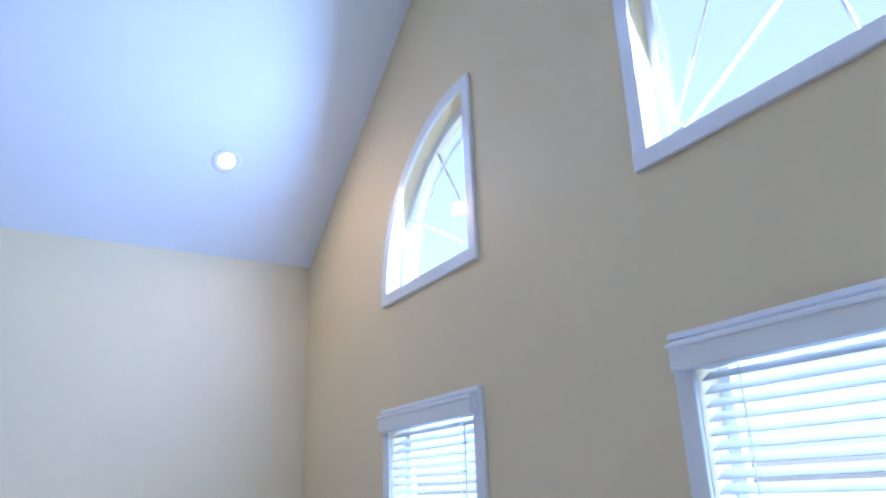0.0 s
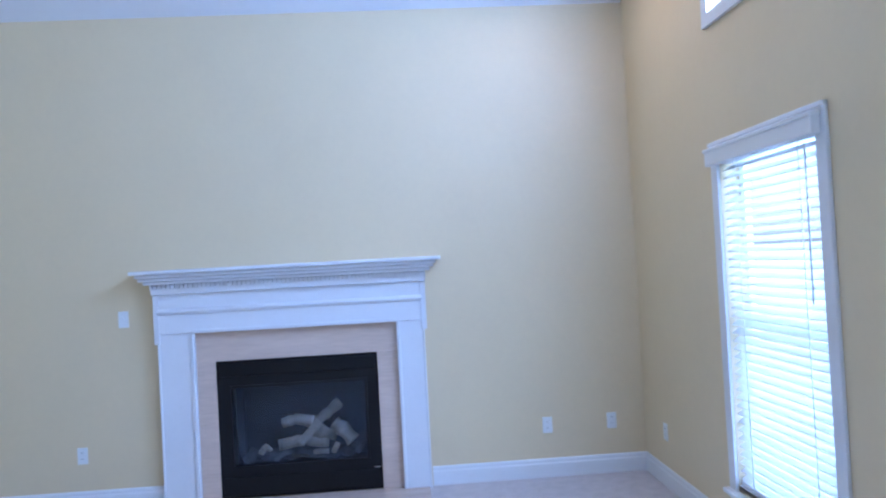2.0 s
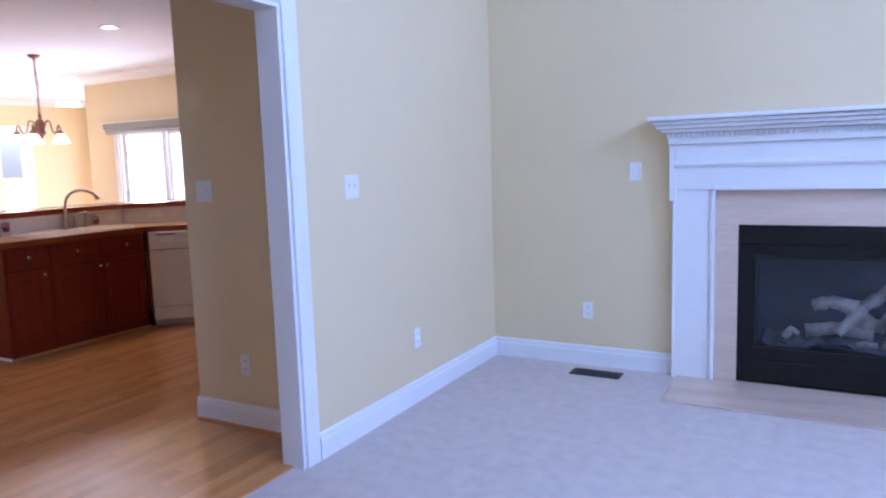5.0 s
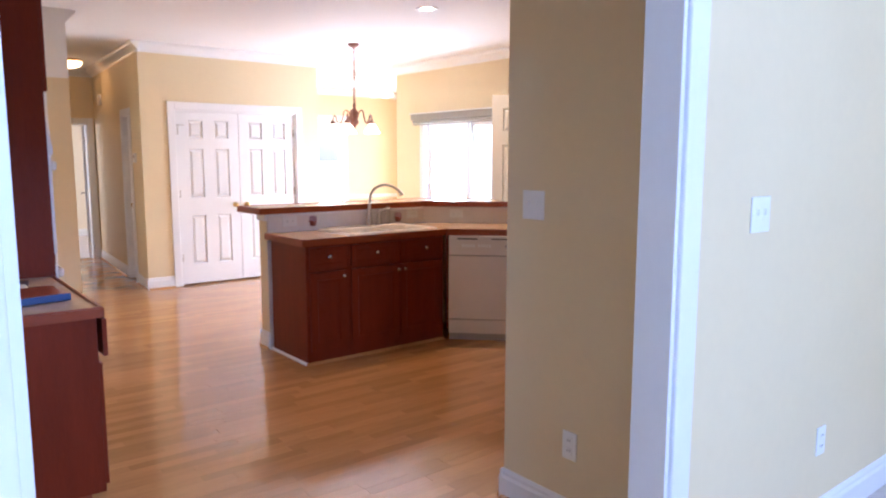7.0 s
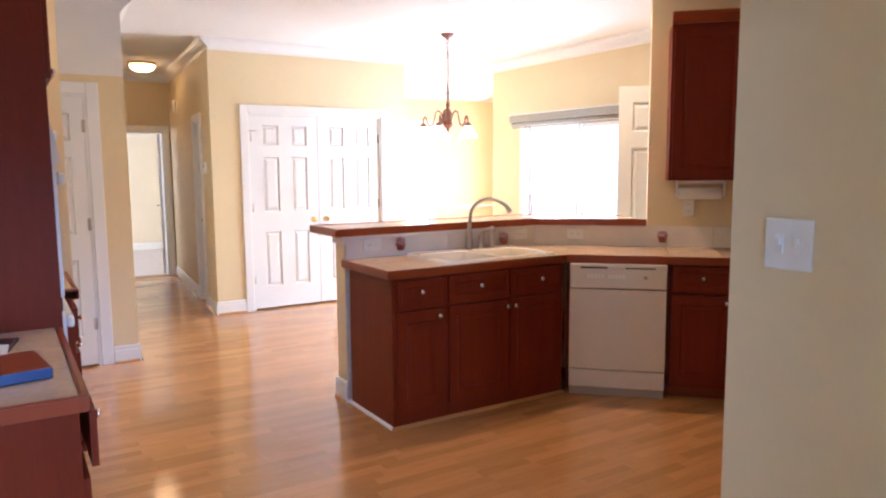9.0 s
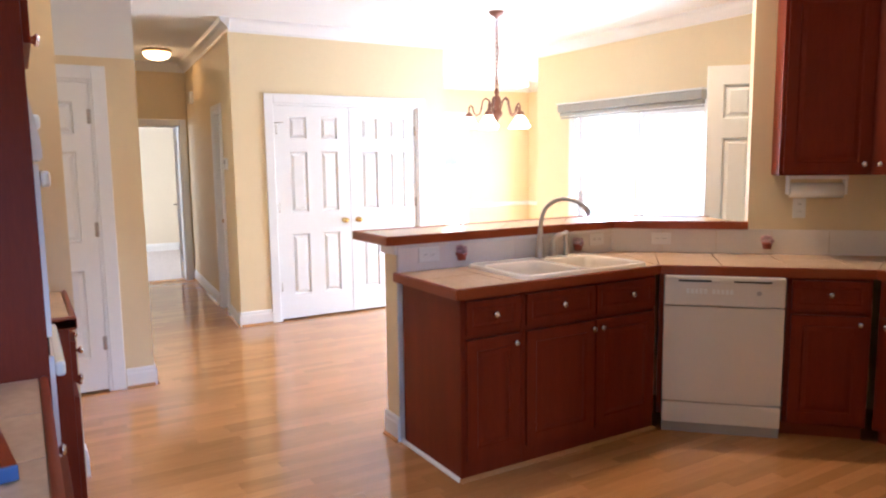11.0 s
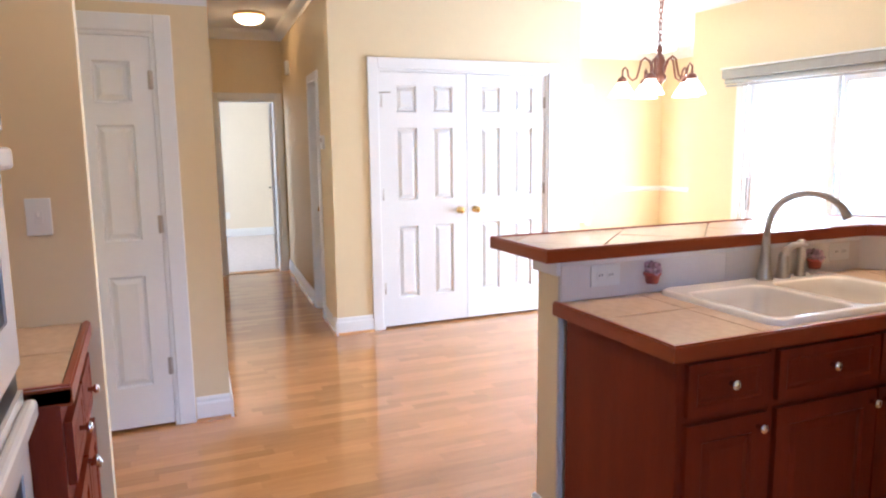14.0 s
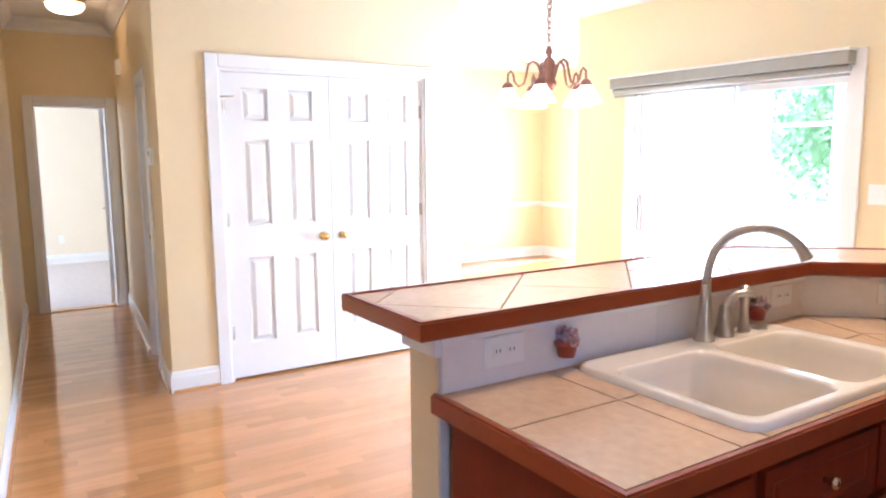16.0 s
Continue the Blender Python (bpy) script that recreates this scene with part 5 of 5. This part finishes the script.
# wall cabinets
def wall_unit(m, w, doors, label, z0=1.385, z1=2.40, depth=0.305):
    c = thing("wall_cabinet", m, label, "cabinet", "kitchen wall cabinets")
    part("body", box(0, w, 0, depth, z0, z1, 0.002), CHERRY, c)
    for x0, x1, kx in doors:
        cab_door(c, x0, x1, z0 + 0.012, z1 - 0.03, (kx, z0 + 0.06))
    part("cornice", sweep(bmesh.new(), [(0, 0), (0.008, 0), (0.02, 0.02), (0.05, 0.05), (0.05, 0.07), (0, 0.07)], (-0.0, 0, z1), (w, 0, z1), (0, -1, 0)), CHERRYH, c)
    return c


wall_unit(pose(-4.865, 6.125, 0, 0, 0, 45), 0.47, [(0.02, 0.45, 0.415)], "dark cherry wall cabinet with one raised-panel door on the diagonal wall", depth=0.225)
wall_unit(pose(-4.53, 6.43, 0), 0.725, [(0.03, 0.705, 0.07)], "dark cherry wall cabinet with one raised-panel door")
wall_unit(pose(-3.80, 6.43, 0), 0.75, [(0.01, 0.37, 0.33), (0.38, 0.74, 0.42)], "dark cherry wall cabinet with two raised-panel doors")
ph = thing("paper_towel_holder", pose(-4.865, 6.125, 1.384, 0, 0, 45), "white plastic paper towel holder under the wall cabinet", "towel holder")
part("mount", box(0.06, 0.37, 0.05, 0.13, -0.022, 0.0, 0.004), PLASTIC, ph)
part("arm", box(0.06, 0.075, 0.06, 0.12, -0.11, -0.02, 0.006), PLASTIC, ph)
part("arm", box(0.355, 0.37, 0.06, 0.12, -0.11, -0.02, 0.006), PLASTIC, ph)
part("paper_roll", lathe(bmesh.new(), [(0.02, 0.078), (0.042, 0.08), (0.042, 0.352), (0.02, 0.353)], 20, (0, 0.09, -0.085), "x"), PAPER, ph)

# ---- oven wall (faces +y) ----
SOUTH = lambda x, y: pose(x, y, 0, 0, 0, 180)
dk = base_unit(SOUTH(-3.755, 2.475), 1.0, [(0.03, 0.48, 0.08, 0.62, 0.44, 0.58), (0.52, 0.97, 0.08, 0.62, 0.56, 0.58)],
               [(0.52, 0.97, 0.65, 0.81, 0.745, 0.73)], "dark cherry desk-height base cabinet with drawers", 0.832, 0.55, 0.06)
cab_door(dk, 0.03, 0.48, 0.65, 0.81, (0.255, 0.73), "drawer_front", y=-0.045)
dt = thing("desk_top", pose(-4.25, 2.2, 0.833), "beige tiled desk counter with cherry wood edge", "countertop")
world_part("grout_bed", prism(bmesh.new(), [(-4.755, 1.91), (-3.74, 1.91), (-3.74, 2.50), (-4.755, 2.50)], 0.834, 0.862), GROUT, dt)
tiles_world(dt, [[(-4.753, 1.912), (-3.763, 1.912), (-3.763, 2.478), (-4.753, 2.478)]], 0.325, 0, 0.8625, 0.870, TILE, (-3.763, 2.478))
edging([(-3.738, 1.91), (-3.738, 2.502), (-4.755, 2.502)], 0.826, 0.873, dt)
tc = thing("oven_cabinet", SOUTH(-4.76, 2.508), "tall dark cherry cabinet housing the double oven", "cabinet")
part("side_panel", box(0, 0.02, 0, 0.615, 0, 2.32, 0.002), CHERRY, tc)
part("side_panel", box(0.62, 0.64, 0, 0.615, 0, 2.32, 0.002), CHERRY, tc)
part("back_panel", box(0.02, 0.62, 0.597, 0.614, 0, 2.32), CHERRY, tc)
part("rail", box(0.02, 0.62, 0, 0.59, 1.80, 1.83), CHERRY, tc)
part("top", box(0.02, 0.62, 0, 0.595, 2.30, 2.319), CHERRY, tc)
part("rail", box(0.02, 0.62, 0, 0.59, 0.40, 0.43), CHERRY, tc)
part("plinth", box(0.02, 0.62, 0.05, 0.59, 0, 0.09), CHERRY, tc)
cab_door(tc, 0.012, 0.317, 1.835, 2.30, (0.280, 1.89))
cab_door(tc, 0.323, 0.628, 1.835, 2.30, (0.360, 1.89))
cab_door(tc, 0.012, 0.628, 0.10, 0.395, (0.320, 0.30), "drawer_front")
ov = thing("double_oven", SOUTH(-4.780, 2.477), "white built-in double wall oven with black glass doors", "oven")
part("housing", box(0, 0.60, 0.0, 0.52, 0.435, 1.79), ALMOND, ov)
cpn = bmesh.new()
a = [cpn.verts.new((x, y, z)) for x in (-0.012, 0.612) for y, z in ((-0.002, 1.505), (-0.058, 1.505), (-0.056, 1.56), (-0.032, 1.69), (-0.002, 1.73))]
cpn.faces.new(a[:5])
cpn.faces.new(a[5:][::-1])
for i in range(5):
    cpn.faces.new((a[i], a[5 + i], a[5 + (i + 1) % 5], a[(i + 1) % 5]))
bmesh.ops.recalc_face_normals(cpn, faces=cpn.faces[:])
bmesh.ops.bevel(cpn, geom=cpn.edges[:], offset=0.006, segments=2, affect="EDGES")
cpp = part("control_panel", cpn, ALMOND, ov)
for k, xx in enumerate((0.07, 0.14, 0.46, 0.53)):
    part("dial", lathe(bmesh.new(), [(0.022, 0), (0.020, 0.016), (0.014, 0.02)], 14, (xx, -0.040, 1.62), "y"), PLASTIC, cpp)
part("clock_display", box(0.23, 0.37, -0.052, -0.040, 1.60, 1.65, 0.002), BLACK, cpp)
for z0, z1 in ((0.985, 1.495), (0.445, 0.925)):
    dd = part("oven_door", holed(bmesh.new(), "y", -0.045, -0.003, -0.01, 0.61, z0, z1, [(0.09, 0.51, z0 + 0.12, z1 - 0.16)]), ALMOND, ov)
    part("oven_glass", box(0.09, 0.51, -0.040, -0.03, z0 + 0.12, z1 - 0.16), BLACK, dd)
    hb2 = box(0.0, 0.60, -0.074, -0.046, z1 - 0.068, z1 - 0.020, 0.010)
    part("handle", hb2, ALMOND, dd)
part("vent_gap", box(0.0, 0.60, -0.036, -0.004, 0.927, 0.983), BLACK, ov)
base_unit(SOUTH(-5.403, 2.592), 0.675, [(0.02, 0.33, 0.10, 0.60, 0.300, 0.60), (0.345, 0.655, 0.10, 0.60, 0.375, 0.56)],
          [(0.02, 0.33, 0.66, 0.82, 0.175, 0.745), (0.345, 0.655, 0.66, 0.82, 0.50, 0.745)], "cherry base cabinet with two drawers between oven and wall end", 0.872, 0.665, 0.06)
sc = thing("side_countertop", pose(-5.8, 2.25, 0.874), "short beige tiled countertop beside the oven", "countertop")
world_part("grout_bed", prism(bmesh.new(), [(-6.083, 1.905), (-5.402, 1.905), (-5.402, 2.617), (-6.083, 2.617)], 0.874, 0.907), GROUT, sc)
tiles_world(sc, [[(-6.082, 1.906), (-5.404, 1.906), (-5.404, 2.599), (-6.082, 2.599)]], 0.325, 0, 0.9075, 0.915, TILE, (-5.404, 2.599))
edging([(-5.402, 2.50), (-5.402, 2.621), (-6.083, 2.621)], 0.866, 0.919, sc)

# books on the desk
bk = thing("book", pose(-4.10, 2.30, 0.8725, 0, 0, 8), "thick blue-covered binder lying on the desk counter", "book")
part("cover", box(-0.13, 0.13, -0.11, 0.11, 0.0, 0.006, 0.002), BOOKB, bk)
part("pages", box(-0.12, 0.12, -0.10, 0.10, 0.0062, 0.026), PAPER, bk)
part("cover", box(-0.13, 0.13, -0.11, 0.11, 0.0262, 0.032, 0.002), CHERRYH, bk, "brown printed cover")
part("spine", box(0.130, 0.137, -0.11, 0.11, 0.0, 0.032, 0.003), BOOKB, bk)
bk = thing("folder", pose(-4.46, 2.22, 0.8725, 0, 0, -10), "dark folder with white papers lying on the desk counter", "folder")
part("cover", box(-0.14, 0.14, -0.11, 0.11, 0.0, 0.012, 0.003), BOOKK, bk)
part("sheet", prism(bmesh.new(), [(-0.02, 0.02), (0.135, 0.06), (0.125, 0.12), (-0.02, 0.10)], 0.0125, 0.0145), PAPER, bk)
part("sheet", box(-0.10, 0.09, -0.10, 0.0, 0.0125, 0.014), CHERRYH, bk)


# ---- lamps ----
def chain(parent, x, y, z0, z1, material):
    n = int((z1 - z0) / 0.034)
    first = None
    for k in range(n):
        if first is None:
            pts = [(0.014 * math.cos(a), 0, 0.024 * math.sin(a)) for a in [2 * math.pi * i / 12 for i in range(13)]]
            first = ob = part("chain_link", tube(bmesh.new(), pts, 0.0042, 5), material, parent)
        else:
            ob = new("chain_link", first.data)
            ob.parent = parent
        ob.matrix_basis = pose(x, y, z0 + 0.017 + k * (z1 - z0) / n, 0, 0, 90 * (k % 2) + 20)


cl = thing("chandelier", pose(-7.52, 6.07, CZ), "bronze five-arm chandelier with white glass bell shades on a chain", "chandelier")
part("ceiling_rose", lathe(bmesh.new(), [(0.065, 0.0), (0.064, -0.012), (0.05, -0.03), (0.02, -0.045), (0.008, -0.06)], 18), BRONZE, cl)
chain(cl, 0, 0, -0.645, -0.055, BRONZE)
part("lamp_cord", tube(bmesh.new(), [(0.012, 0, -0.06), (-0.01, 0.008, -0.2), (0.02, 0.01, -0.34), (-0.006, 0, -0.5), (0, 0, -0.66)], 0.003, 6), BRONZE, cl)
part("column", lathe(bmesh.new(), [(0.006, -0.64), (0.018, -0.655), (0.022, -0.68), (0.012, -0.70), (0.03, -0.72), (0.040, -0.755), (0.028, -0.80), (0.036, -0.83), (0.050, -0.85), (0.046, -0.875), (0.020, -0.90), (0.012, -0.92), (0.006, -0.935)], 18), BRONZE, cl)
for k in range(5):
    a = radians(72 * k + 20)
    d = Vector((math.cos(a), math.sin(a), 0))
    prof = [(0.03, -0.85), (0.045, -0.80), (0.065, -0.745), (0.095, -0.725), (0.120, -0.745), (0.130, -0.80), (0.145, -0.855), (0.175, -0.872), (0.200, -0.845), (0.208, -0.80), (0.222, -0.782), (0.238, -0.80), (0.240, -0.85)]
    pts = [d * r + Vector((0, 0, z)) for r, z in prof]
    arm = part("arm", tube(bmesh.new(), pts, 0.0075, 8), BRONZE, cl)
    c = d * 0.24
    part("socket_cup", lathe(bmesh.new(), [(0.014, -0.845), (0.028, -0.858), (0.036, -0.878), (0.030, -0.885)], 14, (c.x, c.y, 0)), BRONZE, arm)
    sb = bmesh.new()
    lathe(sb, [(0.030, -0.884), (0.042, -0.900), (0.062, -0.930), (0.088, -0.975), (0.093, -0.980), (0.086, -0.978), (0.058, -0.932), (0.038, -0.902), (0.026, -0.889)], 20, (c.x, c.y, 0))
    part("glass_shade", sb, LAMPG, arm, "white frosted glass bell shade")
dp = thing("pendant_lamp", pose(-10.0, 8.1, DZ), "small white glass pendant chandelier in the dining room", "pendant lamp")
part("ceiling_rose", lathe(bmesh.new(), [(0.06, 0), (0.058, -0.02), (0.02, -0.03)], 16), PLASTIC, dp)
part("stem", tube(bmesh.new(), [(0, 0, -0.02), (0, 0, -0.22)], 0.006, 8), PLASTIC, dp)
for k in range(4):
    a = radians(90 * k + 30)
    d = Vector((math.cos(a), math.sin(a), 0))
    arm = part("arm", tube(bmesh.new(), [Vector((0, 0, -0.22)), d * 0.06 + Vector((0, 0, -0.25)), d * 0.13 + Vector((0, 0, -0.235))], 0.006, 8), PLASTIC, dp)
    part("glass_shade", lathe(bmesh.new(), [(0.02, -0.225), (0.045, -0.25), (0.065, -0.31), (0.06, -0.312), (0.03, -0.26)], 16, (d.x * 0.13, d.y * 0.13, 0)), SHADEG, arm)
hl = thing("hall_ceiling_lamp", pose(-10.9, 3.88, CZ), "lit round white glass flush ceiling lamp in the hall", "ceiling light")
part("base_ring", lathe(bmesh.new(), [(0.15, 0), (0.155, -0.012), (0.15, -0.03), (0.13, -0.032)], 24), BRASS, hl)
part("glass_dome", lathe(bmesh.new(), [(0.142, -0.032), (0.14, -0.055), (0.115, -0.085), (0.07, -0.105), (0.02, -0.113)], 24), LAMPD, hl)

# ---- outside ----
g = bmesh.new()
bx(g, -400, 400, -400, 400, -0.95, -0.75)
structure("ground", g, LAWN, "green lawn round the house", "ground")
dkb = bmesh.new()
for k in range(18):
    bx(dkb, -9.5, -5.5, NW + 0.20 + k * 0.145, NW + 0.20 + k * 0.145 + 0.138, -0.10, -0.06)
for x in (-9.4, -7.5, -5.6):
    bx(dkb, x - 0.06, x + 0.06, NW + 0.3, NW + 2.6, -0.75, -0.101)
structure("deck", dkb, DECK, "weathered grey board deck outside the sliding door", "deck")


pr = thing("porch_railing", pose(-7.5, NW + 2.75, -0.06), "white painted porch frame with rails and low wall outside", "railing")
part("low_wall", box(-2.0, 2.0, -0.03, 0.03, 0.0, 0.98, 0.004), TRIM, pr)
part("sill_rail", box(-2.0, 2.0, -0.06, 0.06, 0.981, 1.03, 0.006), TRIM, pr)
part("middle_rail", box(-2.0, 2.0, -0.025, 0.025, 1.80, 1.84, 0.004), TRIM, pr)
part("top_rail", box(-2.0, 2.0, -0.05, 0.05, 2.60, 2.72, 0.006), TRIM, pr)
for xx in (-1.95, -0.65, 0.65, 1.95):
    part("post", box(xx - 0.045, xx + 0.045, -0.045, 0.045, 0.0, 2.599, 0.005), TRIM, pr)


def tree(x, y, h, seed):
    rng = random.Random(seed)
    t = thing("tree", pose(x, y, -0.75), "leafy green garden tree with an uneven crown", "tree", "garden trees")
    tr = bmesh.new()
    tube(tr, [(0, 0, 0), (0.05, 0.03, h * 0.25), (-0.04, 0.08, h * 0.5), (0.06, 0.02, h * 0.85)], [0.16, 0.12, 0.09, 0.03], 8)
    tips = []
    for k in range(9):
        a, z = rng.uniform(0, 6.28), h * rng.uniform(0.25, 0.75)
        L = h * rng.uniform(0.18, 0.32)
        e = Vector((L * math.cos(a), L * math.sin(a), z + L * rng.uniform(0.2, 0.7)))
        tube(tr, [(0, 0.04, z), e * 0.5 + Vector((0, 0, z * 0.5)), e], [0.05, 0.03, 0.012], 6)
        tips += [e, e * 0.7 + Vector((0, 0, z * 0.3))]
    tips.append(Vector((0.06, 0.02, h * 0.88)))
    part("trunk", tr, BARK, t)
    vs, fs = [], []
    for k in range(2600):
        c = rng.choice(tips) + Vector((rng.gauss(0, 0.11 * h), rng.gauss(0, 0.11 * h), rng.gauss(0, 0.08 * h)))
        if c.z < h * 0.12:
            continue
        r = rng.uniform(0.06, 0.13)
        a = Vector((rng.gauss(0, 1), rng.gauss(0, 1), rng.gauss(0, 1))).normalized()
        b = a.orthogonal().normalized()
        i = len(vs)
        vs += [c + a * r, c + b * r * 0.5 + a * r * 0.1, c - a * r, c - b * r * 0.5 + a * r * 0.1]
        fs.append((i, i + 1, i + 2, i + 3))
    me = bpy.data.meshes.new("crown")
    me.from_pydata([tuple(v) for v in vs], [], fs)
    me.materials.append(LEAF)
    cr = new("crown", me)
    cr.parent = t


for k, (x, y, h) in enumerate(((-10.6, 17.5, 5.2), (-14.0, 21.0, 6.5), (-7.2, 16.5, 4.8), (-12.3, 18.8, 4.2), (46.0, 12.0, 8.0), (50.0, -3.0, 7.0))):
    tree(x, y, h, k + 3)

# ---- wood floor, strip by strip ----
structure("floor_wood", box(HX - 0.06, XL - 0.06, 1.76, NW + 0.02, -0.12, -0.006), SUB, "warm oak strip floor with a glossy finish", "floor")
structure("floor_dining", box(DX, -8.80, NW + 0.02, DY + 0.05, -0.12, -0.006), SUB, "warm oak strip floor in the dining room", "floor")
rng = random.Random(11)
near, vs, fs = [], [], []
SW = 0.066
protos = {}
floor_wood = bpy.data.objects["floor_wood"]
rows = int((XL - 0.12 + 11.95) / SW) + 1
for i in range(rows):
    x1 = XL - 0.12 - i * SW
    x0 = x1 - SW
    y, top = 1.90 - rng.uniform(0, 0.5), (DY if x0 < -8.95 else NW)
    while y < top:
        L = rng.choice((0.30, 0.38, 0.46, 0.54, 0.62))
        ya, yb = max(y, 1.90), min(y + L, top)
        y += L
        if yb - ya < 0.03:
            continue
        full = yb - ya > L - 0.001
        if -5.35 < x1 < -3.0 and 2.62 < ya and yb < 4.9 and full and len(near) < 300 and not (x0 < -5.0 and yb > 4.12):
            key = L
            if key not in protos:
                bm = box(-SW / 2 + 0.0003, SW / 2 - 0.0003, -L / 2 + 0.0004, L / 2 - 0.0004, -0.006, 0.0)
                bmesh.ops.bevel(bm, geom=[e for e in bm.edges if all(v.co.z > -0.001 for v in e.verts)], offset=0.0005, segments=1, affect="EDGES")
                ob = part("plank", bm, WOODP, floor_wood)
                protos[key] = ob.data
            else:
                ob = new("plank", protos[key])
                ob.parent = floor_wood
            ob.matrix_basis = pose((x0 + x1) / 2, (ya + yb) / 2, 0, rng.gauss(0, 0.03), rng.gauss(0, 0.16), 0)
            near.append(ob)
        else:
            b = len(vs)
            gx, gy = 0.0, 0.0
            tx, ty = rng.gauss(0, 0.00009), rng.gauss(0, 0.0001)      # each strip lies a hair out of level
            for z, k in ((-0.006, 0), (0.0, 1)):
                vs += [(x0 + gx, ya + gy, z - k * (tx + ty)), (x1 - gx, ya + gy, z + k * (tx - ty)), (x1 - gx, yb - gy, z + k * (tx + ty)), (x0 + gx, yb - gy, z - k * (tx - ty))]
            fs += [(b + 4, b + 5, b + 6, b + 7), (b, b + 1, b + 5, b + 4), (b + 1, b + 2, b + 6, b + 5), (b + 2, b + 3, b + 7, b + 6), (b + 3, b, b + 4, b + 7)]
me = bpy.data.meshes.new("far_planks")
me.from_pydata(vs, [], fs)
me.materials.append(WOODJ)
fpk = new("far_planks", me)
fpk.parent = floor_wood
tagged(fpk, kind="stuff")
